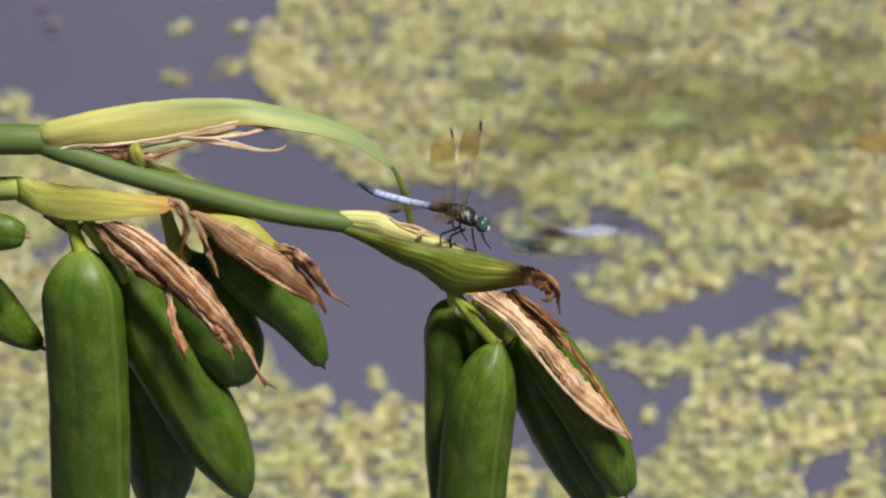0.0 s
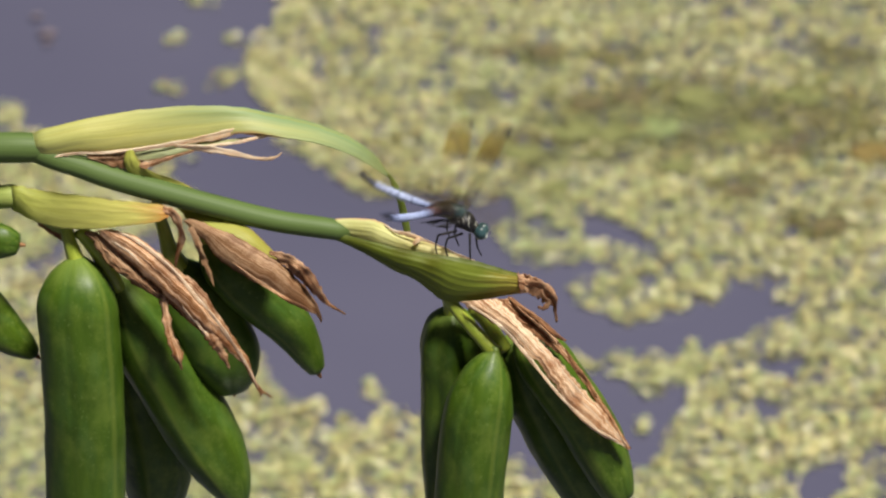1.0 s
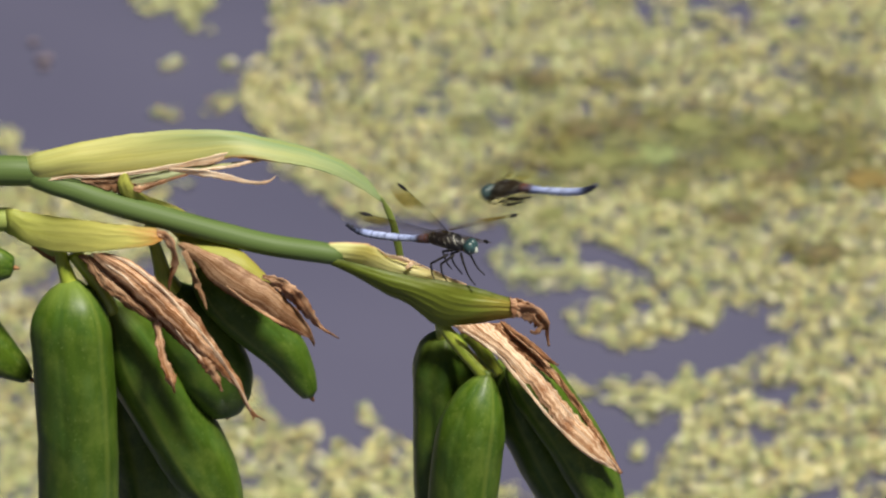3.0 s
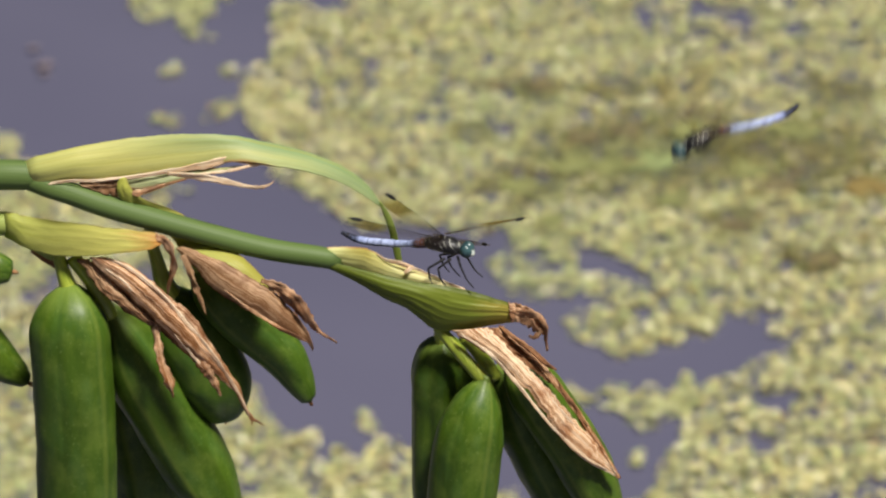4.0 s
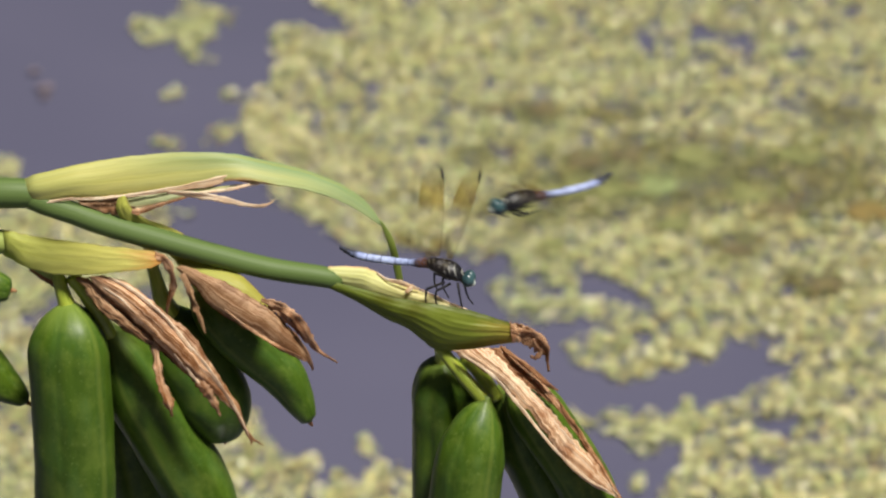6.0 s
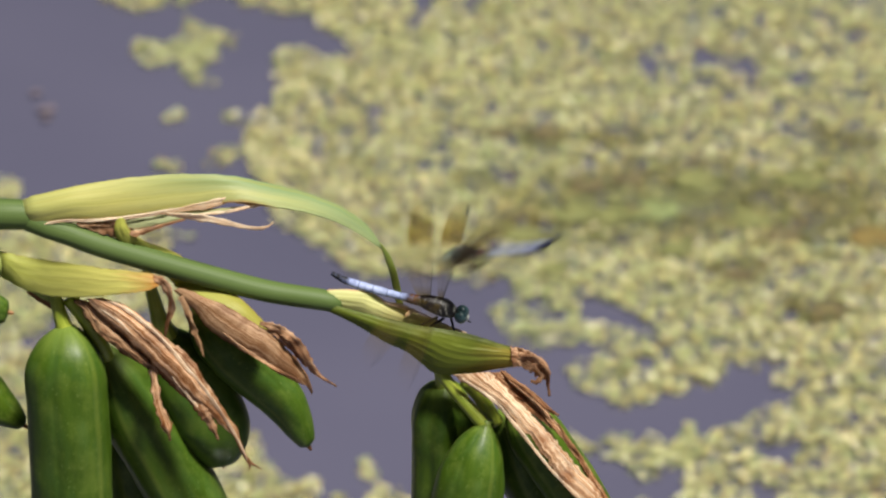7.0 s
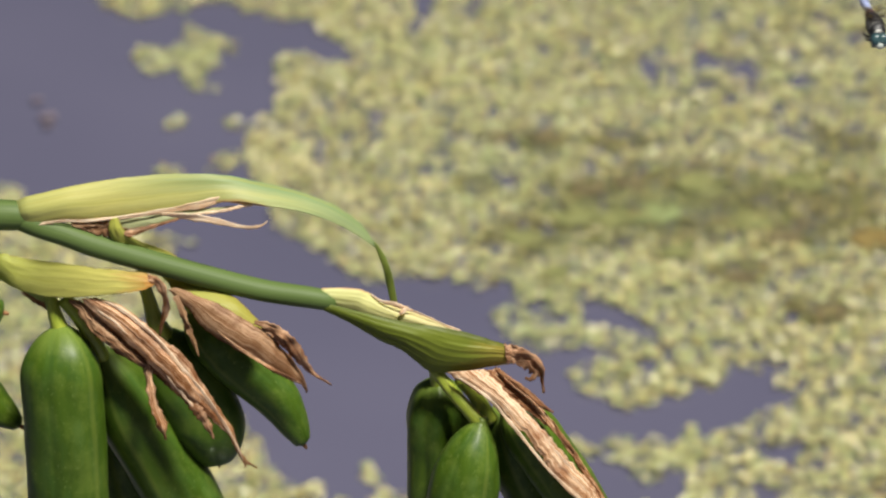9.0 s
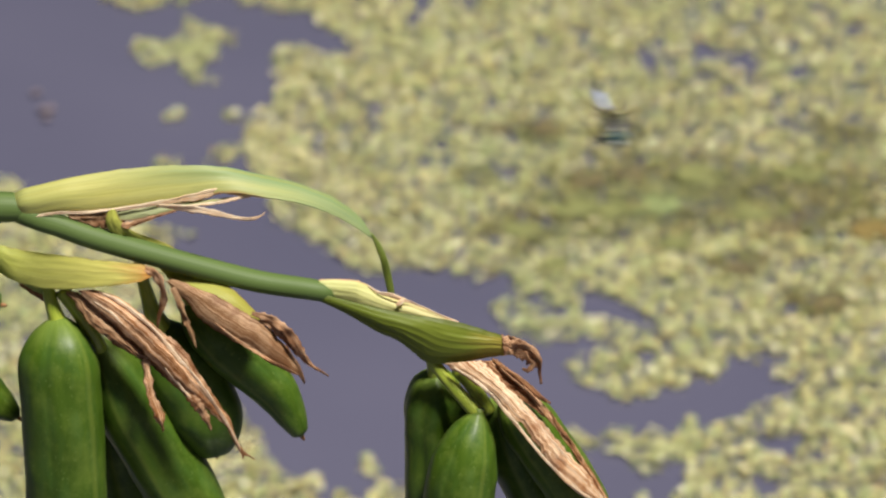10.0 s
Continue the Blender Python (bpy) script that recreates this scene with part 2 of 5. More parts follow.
BRACT = bract_material("yellow_green_bract", (0.52, 0.56, 0.19), (0.70, 0.66, 0.22), (0.33, 0.43, 0.21), (0.60, 0.36, 0.16), (0.0, 0.30, 0.85), (0.90, 0.99), True, 0.3, ((0.27, 0.40, 0.19), 0.22, 0.62), streaks=0.55)
BRACT_INNER = bract_material("pale_green_inner_bract", (0.50, 0.52, 0.27), (0.46, 0.50, 0.27), (0.52, 0.50, 0.22), (0.60, 0.38, 0.22), (0.0, 0.5, 0.9), (0.86, 0.98), True)
BRACT_LOW = bract_material("yellow_bract", (0.48, 0.54, 0.11), (0.72, 0.68, 0.20), (0.66, 0.26, 0.05), (0.30, 0.24, 0.06), (0.0, 0.72, 1.0), (0.97, 1.1), veined=0.12, share=0.5, streaks=0.45)
BRACT_BACK = bract_material("yellow_green_rear_bract", (0.62, 0.64, 0.13), (0.52, 0.54, 0.12), (0.46, 0.40, 0.08), (0.40, 0.30, 0.08), (0.0, 0.5, 0.95), (0.90, 1.02))
# dark upper rim: painted shade of the crease against the pale lining
BRACT_FRONT = bract_material("ribbed_olive_bract", (0.17, 0.22, 0.026), (0.24, 0.29, 0.036), (0.56, 0.38, 0.08), (0.10, 0.13, 0.015), (0.0, 0.62, 0.98), (0.84, 1.0), False, 0.3)
BRACT_PALE = bract_material("pale_bract_lining", (0.68, 0.70, 0.28), (0.78, 0.76, 0.35), (0.80, 0.70, 0.38), (0.66, 0.40, 0.24), (0.0, 0.5, 1.0), (0.90, 1.0), veined=0.08, streaks=0.25)
LEAF_TIP = bract_material("green_leaf_tip", (0.30, 0.38, 0.10), (0.26, 0.33, 0.06), (0.20, 0.26, 0.05), (0.22, 0.28, 0.06))
WATER = water_material()
WEED = weed_material("fresh_floating_weed", (0.205, 0.220, 0.085), (0.485, 0.452, 0.23), (0.90, 0.86, 0.66))
WEED_OLD = weed_material("ageing_floating_weed", (0.125, 0.120, 0.048), (0.225, 0.210, 0.085), (0.40, 0.37, 0.18))
LEAF_OLIVE = plain("olive_leaf", (0.12, 0.13, 0.045), (0.21, 0.215, 0.08), 0.55, 60)
LEAF_GREEN = plain("pale_green_leaf", (0.16, 0.20, 0.075), (0.23, 0.27, 0.115), 0.5, 60)
LEAF_BROWN = plain("rotten_brown_leaf", (0.075, 0.06, 0.03), (0.16, 0.13, 0.06), 0.6, 60)
LEAF_RUST = plain("rust_leaf", (0.14, 0.10, 0.032), (0.21, 0.155, 0.05), 0.55, 60)
LEAF_PINK = plain("pinkish_drowned_leaf", (0.12, 0.10, 0.125), (0.17, 0.135, 0.155), 0.6, 60)
LEAF_CREAM = plain("cream_drowned_leaf", (0.40, 0.40, 0.30), (0.52, 0.51, 0.40), 0.6, 60)
WING, THORAX, ABDOMEN = wing_material(), thorax_material(), abdomen_material()
BLACK = plain("black_chitin", (0.008, 0.008, 0.009), (0.022, 0.02, 0.02), 0.6, 400.0, 0.2)
EYE_TEAL = plain("teal_compound_eye", (0.014, 0.034, 0.040), (0.050, 0.105, 0.112), 0.3, 650)
FACE = plain("pale_face", (0.30, 0.34, 0.31), (0.50, 0.53, 0.49), 0.45)


# ---- helpers for shapes ----
def at(p):
    """From mm right, mm up, mm behind, as laid out square to the view, to the upright plane of the stalk, in metres."""
    u, v, o = p
    k = math.cos(TILT) + v * MM / SQUARE * math.sin(TILT)
    depth = STALK_Y + o * MM
    drop = math.sin(TILT) - v * MM / SQUARE * math.cos(TILT)
    return Vector((u * MM / SQUARE * depth / k, depth, EYE[2] - depth * drop / k))


def link(name, bm, material, parent=None, label="", smooth=True):
    me = bpy.data.meshes.new(name)
    bm.normal_update()
    bm.to_mesh(me)
    bm.free()
    for m in material if isinstance(material, (list, tuple)) else (material,):
        me.materials.append(m)
    if smooth:
        me.polygons.foreach_set("use_smooth", [True] * len(me.polygons))
    ob = new(name, me)
    ob.parent = parent
    return tagged(ob, label)


def part(name, bm, material, parent, label=""):
    return link(name, bm, material, parent, label)


def spline(points, count):
    """Even samples of a smooth curve through points (any number of values each)."""
    pts = [np.array(p, float) for p in points]
    pts = [2 * pts[0] - pts[1]] + pts + [2 * pts[-1] - pts[-2]]
    out, n = [], len(pts) - 3
    for i in range(count):
        s = i / (count - 1) * n
        k = min(int(s), n - 1)
        f = s - k
        a, b, c, d = pts[k:k + 4]
        out.append(0.5 * (2 * b + (c - a) * f + (2 * a - 5 * b + 4 * c - d) * f * f + (3 * b - a - 3 * c + d) * f ** 3))
    return out


def tube(path, radii, sides=14, shape=None, bm=None, start=0.0):
    """A tapered tube through world points; shape(angle, along) scales the radius. UV: round, from start, and along."""
    bm = bm or bmesh.new()
    uv = bm.loops.layers.uv.verify()
    path = [Vector(p) for p in path]
    rings = []
    side = Vector((0, 1, 0))
    for i, p in enumerate(path):
        way = (path[min(i + 1, len(path) - 1)] - path[max(i - 1, 0)]).normalized()
        side = (side - way * side.dot(way)).normalized()
        other = way.cross(side)
        along = i / (len(path) - 1)
        ring = []
        for j in range(sides):
            a = 2 * math.pi * j / sides
            r = radii[i] * (shape(a, along) if shape else 1)
            ring.append(bm.verts.new(p + (side * math.cos(a) + other * math.sin(a)) * r))
        rings.append(ring)
    for i in range(len(rings) - 1):
        for j in range(sides):
            k = (j + 1) % sides
            f = bm.faces.new((rings[i][j], rings[i][k], rings[i + 1][k], rings[i + 1][j]))
            for loop, (a, b) in zip(f.loops, ((j, i), (j + 1, i), (j + 1, i + 1), (j, i + 1))):
                loop[uv].uv = (start + a / sides, b / (len(rings) - 1))
    for ring, flip in ((rings[0], True), (rings[-1], False)):
        bm.faces.new(ring[::-1] if flip else ring)
    return bm


def sheet(points, thick):
    """A closed thin sheet over a grid of world points. UV: along the rows, across them."""
    grid = np.array([[tuple(p) for p in row] for row in points])
    n, m = grid.shape[:2]
    along, across = np.gradient(grid, axis=0), np.gradient(grid, axis=1)
    normal = np.cross(along, across)
    normal /= np.linalg.norm(normal, axis=2, keepdims=True) + 1e-12
    bm = bmesh.new()
    uv = bm.loops.layers.uv.verify()
    front = [[bm.verts.new(p) for p in row] for row in grid]
    behind = [[bm.verts.new(p) for p in row] for row in grid + normal * np.sign(np.sum(normal[..., 1])) * thick * MM]

    def quad(corners, cells):
        f = bm.faces.new(corners)
        for loop, (a, b) in zip(f.loops, cells):
            loop[uv].uv = (a / (n - 1), b / (m - 1))
    for i in range(n - 1):
        for j in range(m - 1):
            cells = ((i, j), (i + 1, j), (i + 1, j + 1), (i, j + 1))
            quad([front[a][b] for a, b in cells], cells)
            quad([behind[a][b] for a, b in cells[::-1]], cells[::-1])
    rim = [(i, 0) for i in range(n)] + [(n - 1, j) for j in range(1, m)] + [(i, m - 1) for i in range(n - 2, -1, -1)] + [(0, j) for j in range(m - 2, 0, -1)]
    for a, b in zip(rim, rim[1:] + rim[:1]):
        quad((front[b[0]][b[1]], front[a[0]][a[1]], behind[a[0]][a[1]], behind[b[0]][b[1]]), (b, a, a, b))
    bmesh.ops.recalc_face_normals(bm, faces=bm.faces[:])
    return bm


def blade(stations, bulge=4.0, across=14, count=40, crumple=0.0, thick=0.35, ragged=0.0, seed=1, curl=0.0, pleat=0.0, pleats=6.0):
    """A leaf or sheath lofted through stations of two rims (upper point, lower point), each bowed towards the viewer.
    bulge: mm, or (at the root, at the end). crumple, pleat: mm of irregular crease and of folds that run along it. UV: along, from the lower rim to the upper."""
    flat = [(*a, *b) for a, b in stations]
    rows = spline(flat, count)
    first, last = bulge if isinstance(bulge, tuple) else (bulge, bulge)
    grid = []
    for i, row in enumerate(rows):
        s = i / (count - 1)
        up, low = np.array(row[:3]), np.array(row[3:])
        width = np.linalg.norm((up - low)[:2])
        if ragged:
            tear = (up - low) / (width + 0.5) * ragged * min(1.0, width / 3.0)
            up = up + tear * (noise.noise(Vector((s * 13, seed * 3, 1.0))) + 0.8 * noise.noise(Vector((s * 40, seed * 5, 4.0))))
            low = low - tear * (noise.noise(Vector((s * 15, seed * 7, 2.0))) + 0.8 * noise.noise(Vector((s * 44, seed * 2, 6.0))))
        narrow = min(1.0, width / 7.0)
        line = []
        for j in range(across + 1):
            c = j / across
            p = low + (up - low) * c
            bow = (1 - (2 * c - 1) ** 2) * (first + (last - first) * min(1.0, s * 2.2)) * min(1.0, width / 9.0)
            if curl:
                bow -= curl * max(0, (c - 0.8) / 0.2) ** 2
            if pleat:
                way = c * pleats + 0.5 * noise.noise(Vector((s * 3.0, seed * 2.0, 8.0)))
                fold = noise.noise(Vector((way, s * 1.6 + seed * 5, seed)))
                bow += pleat * narrow * (1.0 * fold + 2.6 * (0.25 - abs(noise.noise(Vector((way * 1.3, s * 2.2 + seed, seed + 4.0))))) + 0.45 * noise.noise(Vector((way * 3.1, s * 4.0, seed + 9.0))))
            if crumple:
                fold = noise.noise(Vector((s * 8.5 + seed * 3, c * 3.4 + s * 2.5, seed * 2.0)))
                bow += crumple * (2.4 * noise.noise(Vector((s * 7.0 + seed * 7, c * 2.6, seed))) + 2.6 * (0.3 - abs(fold)) + 0.22 * noise.noise(Vector((s * 16 + seed, c * 13 + s * 4, seed * 3))))
                wag = crumple * 0.9 * noise.noise(Vector((s * 11, c * 3 + seed * 5, 2.0)))
                p = p + np.array((wag * 0.4, wag, 0))
            line.append(at((p[0], p[1], p[2] - bow)))
        grid.append(line)
    return sheet(grid, thick)


def strip(points, widths, count=24, curl=0.6, seed=1):
    """A narrow dried ribbon along points, curling about its length."""
    rows = spline([(*p, w) for p, w in zip(points, widths)], count)
    grid = []
    for i, row in enumerate(rows):
        nxt, prv = rows[min(i + 1, count - 1)], rows[max(i - 1, 0)]
        d = np.array((nxt[0] - prv[0], nxt[1] - prv[1]))
        d = d / (np.linalg.norm(d) + 1e-9)
        turn = curl * 2.0 * noise.noise(Vector((i * 0.16, seed * 3.7, 0)))
        wide = max(row[3] * (1 + 0.5 * noise.noise(Vector((i * 0.55, seed * 1.9, 3.0)))), 0.15)
        line = []
        for j in range(7):
            c = (j / 6 - 0.5) * wide
            deep = math.sin(turn) * c + (0.25 - (j / 6 - 0.5) ** 2) * wide * 0.35 + 0.22 * wide * noise.noise(Vector((j * 0.8, i * 0.12, seed * 2.3)))
            line.append(at((row[0] - d[1] * c * math.cos(turn), row[1] + d[0] * c * math.cos(turn), row[2] - deep)))
        grid.append(line)
    return sheet(grid, 0.25)


# ---- the pond ----
def pond():
    bm = bmesh.new()
    bmesh.ops.create_grid(bm, x_segments=8, y_segments=8, size=400)
    return tagged(link("water", bm, WATER, smooth=False), "calm murky grey-violet pond water reflecting a hazy sky", "water", kind="structure")


# open stretches between the rafts: outlines on the water, in metres
OPEN = [[(-0.527, 3.963), (-0.358, 3.967), (-0.332, 3.846), (-0.282, 3.826), (-0.245, 3.847), (-0.207, 3.859), (-0.167, 3.828), (-0.129, 3.821), (-0.112, 3.783), (-0.088, 3.753), (-0.084, 3.713), (-0.104, 3.698), (-0.145, 3.727), (-0.149, 3.646), (-0.150, 3.589), (-0.170, 3.527), (-0.175, 3.473), (-0.158, 3.422), (-0.143, 3.340), (-0.131, 3.303), (-0.101, 3.256), (-0.081, 3.209), (-0.039, 3.212), (-0.099, 3.175), (-0.211, 3.266), (-0.277, 3.319), (-0.375, 3.336), (-0.452, 3.335)],
        [(-0.233, 3.290), (-0.107, 3.266), (-0.087, 3.231), (-0.044, 3.205), (-0.007, 3.196), (0.022, 3.179), (0.053, 3.096), (0.095, 2.949), (0.097, 2.870), (0.117, 2.814), (0.088, 2.671), (0.072, 2.718), (0.050, 2.732), (-0.010, 2.772), (-0.019, 2.802), (-0.040, 2.814), (-0.060, 2.772), (-0.090, 2.781), (-0.081, 2.814), (-0.095, 2.840), (-0.108, 2.823), (-0.126, 2.870), (-0.151, 2.949), (-0.164, 3.042), (-0.189, 3.185), (-0.214, 3.213)],
        [(-0.039, 3.216), (-0.016, 3.224), (0.013, 3.199), (0.036, 3.177), (0.045, 3.149), (0.022, 3.141), (-0.001, 3.154), (-0.017, 3.131), (-0.023, 3.044), (-0.037, 3.087)],
        [(0.027, 3.177), (0.050, 3.202), (0.068, 3.194), (0.064, 3.155), (0.049, 3.135), (0.031, 3.145)],
        [(0.073, 3.146), (0.098, 3.169), (0.101, 3.144), (0.082, 3.129)],
        [(0.102, 3.131), (0.124, 3.152), (0.147, 3.152), (0.167, 3.134), (0.165, 3.099), (0.145, 3.098), (0.127, 3.109), (0.109, 3.114)],
        [(-0.015, 3.098), (0.013, 3.104), (0.035, 3.088), (0.058, 3.067), (0.089, 3.069), (0.126, 3.081), (0.130, 3.044), (0.107, 3.041), (0.084, 3.025), (-0.014, 3.045)],
        [(0.058, 3.046), (0.085, 3.046), (0.102, 3.025), (0.119, 2.984), (0.140, 2.966), (0.166, 2.962), (0.189, 2.985), (0.221, 2.996), (0.231, 3.027), (0.248, 3.038), (0.251, 3.015), (0.266, 3.040), (0.270, 2.996), (0.279, 2.986), (0.271, 2.949), (0.244, 2.945), (0.238, 2.923), (0.211, 2.907), (0.195, 2.930), (0.185, 2.893), (0.142, 2.898), (0.107, 2.897), (0.056, 2.884)],
        [(0.155, 3.034), (0.174, 3.049), (0.177, 3.019), (0.160, 3.013)],
        [(0.119, 2.870), (0.141, 2.882), (0.152, 2.851), (0.156, 2.830), (0.182, 2.840), (0.185, 2.812), (0.167, 2.793), (0.166, 2.757), (0.155, 2.730), (0.138, 2.695), (0.144, 2.645), (0.119, 2.645), (0.105, 2.723), (0.113, 2.814)],
        [(0.253, 2.686), (0.270, 2.716), (0.300, 2.725), (0.293, 2.686), (0.274, 2.667), (0.258, 2.667)],
        [(0.246, 2.878), (0.267, 2.901), (0.280, 2.890), (0.266, 2.868)],
        [(0.308, 2.750), (0.327, 2.757), (0.341, 2.732), (0.312, 2.727)],
        [(0.240, 2.816), (0.262, 2.830), (0.270, 2.804), (0.247, 2.798)],
        [(0.232, 3.703), (0.258, 3.729), (0.275, 3.714), (0.267, 3.685), (0.239, 3.684)],
        [(0.277, 3.704), (0.295, 3.715), (0.298, 3.665), (0.277, 3.663)],
        [(0.322, 3.671), (0.350, 3.665), (0.347, 3.636), (0.325, 3.643)],
        [(0.192, 3.713), (0.209, 3.699), (0.209, 3.621), (0.193, 3.618)],
        [(-0.027, 3.907), (-0.005, 3.891), (-0.008, 3.809), (-0.026, 3.778)],
        [(0.022, 3.868), (0.047, 3.879), (0.044, 3.841), (0.028, 3.833)],
        [(0.387, 3.882), (0.437, 3.880), (0.434, 3.848), (0.395, 3.848)],
        [(-0.339, 3.072), (-0.325, 3.087), (-0.320, 3.046), (-0.334, 3.042)],
        [(-0.241, 3.117), (-0.221, 3.126), (-0.220, 3.072), (-0.234, 3.074)],
        [(-0.320, 3.115), (-0.302, 3.120), (-0.297, 3.074), (-0.313, 3.076)]]
# small rafts adrift in them
ISLES = [[(-0.284, 3.695), (-0.280, 3.727), (-0.255, 3.750), (-0.242, 3.799), (-0.219, 3.781), (-0.185, 3.766), (-0.187, 3.730), (-0.200, 3.715), (-0.192, 3.689), (-0.206, 3.678), (-0.199, 3.619), (-0.227, 3.628), (-0.245, 3.670), (-0.272, 3.668)],
        [(-0.253, 3.565), (-0.224, 3.569), (-0.222, 3.538), (-0.249, 3.535)],
        [(-0.195, 3.566), (-0.174, 3.567), (-0.172, 3.534), (-0.191, 3.534)],
        [(-0.208, 3.460), (-0.182, 3.472), (-0.179, 3.441), (-0.201, 3.427)],
        [(-0.254, 3.450), (-0.224, 3.456), (-0.220, 3.424), (-0.245, 3.419)],
        [(-0.392, 3.394), (-0.366, 3.399), (-0.360, 3.356), (-0.388, 3.354)],
        [(-0.060, 2.856), (-0.048, 2.859), (-0.038, 2.823), (-0.049, 2.815)],
        [(0.144, 2.797), (0.158, 2.799), (0.156, 2.773), (0.145, 2.773)],
        [(-0.076, 2.799), (-0.063, 2.810), (-0.060, 2.777), (-0.075, 2.777)],
        [(0.134, 2.863), (0.146, 2.867), (0.145, 2.847), (0.135, 2.846)]]
# where the weed is older and browner
OLD = [(0.198, 3.358, 0.127, 0.089), (0.093, 3.504, 0.030, 0.034), (0.329, 3.360, 0.059, 0.076), (0.252, 3.214, 0.024, 0.029), (0.075, 3.294, 0.034, 0.049), (0.312, 3.136, 0.032, 0.025), (0.270, 2.887, 0.026, 0.014), (0.164, 3.512, 0.030, 0.027), (0.037, 3.405, 0.020, 0.026), (0.366, 3.502, 0.030, 0.041)]


# broad single leaves lying on it, and which of four tones each has
BROAD = [(0.232, 3.402, 0.026), (0.190, 3.339, 0.021), (0.114, 3.331, 0.023), (0.095, 3.511, 0.017), (0.251, 3.203, 0.014), (0.369, 3.281, 0.023), (0.075, 3.282, 0.020), (0.319, 3.410, 0.023), (0.166, 3.407, 0.015), (0.268, 3.322, 0.021), (0.097, 3.212, 0.015), (0.321, 3.136, 0.016), (0.153, 3.326, 0.019), (0.202, 3.255, 0.017), (0.131, 3.394, 0.017), (0.053, 3.510, 0.014), (0.337, 3.449, 0.015), (0.295, 3.286, 0.017), (-0.367, 3.600, 0.006), (-0.352, 3.539, 0.005), (-0.183, 3.550, 0.006), (-0.354, 3.560, 0.009), (-0.237, 3.553, 0.005), (0.173, 3.339, 0.009)]
TONES = [0, 1, 0, 2, 2, 3, 0, 0, 2, 0, 0, 2, 0, 0, 2, 2, 0, 2, 4, 4, 5, 4, 5, 3]


def inside(shapes, x, y):
    return np.max([1 - ((x - a) / c) ** 2 - ((y - b) / d) ** 2 for a, b, c, d in shapes], axis=0)


def depth_in(outlines, x, y):
    """How far each place lies within the nearest outline, in metres across the view; negative outside."""
    best = np.full(len(x), -1.0)
    for line in outlines:
        pts = np.array(line) * (1, 0.45)
        px, py = x, y * 0.45
        near, within = np.full(len(x), 9.0), np.zeros(len(x), bool)
        for (ax, ay), (bx, by) in zip(pts, np.roll(pts, -1, axis=0)):
            f = np.clip(((px - ax) * (bx - ax) + (py - ay) * (by - ay)) / ((bx - ax) ** 2 + (by - ay) ** 2 + 1e-12), 0, 1)
            near = np.minimum(near, np.hypot(px - ax - f * (bx - ax), py - ay - f * (by - ay)))
            if ay != by:
                within ^= ((ay > py) != (by > py)) & (px < (bx - ax) * (py - ay) / (by - ay) + ax)
        best = np.maximum(best, np.where(within, near, -near))
    return best


def field(x, y, sx, sy, z):
    return np.array([noise.noise(Vector((a * sx, b * sy, z))) for a, b in zip(x, y)])


LEAFLET = np.array([(0, 0), (0.45, 0.55), (1.15, 0.6), (1.6, 0.0), (1.15, -0.6), (0.45, -0.55)])


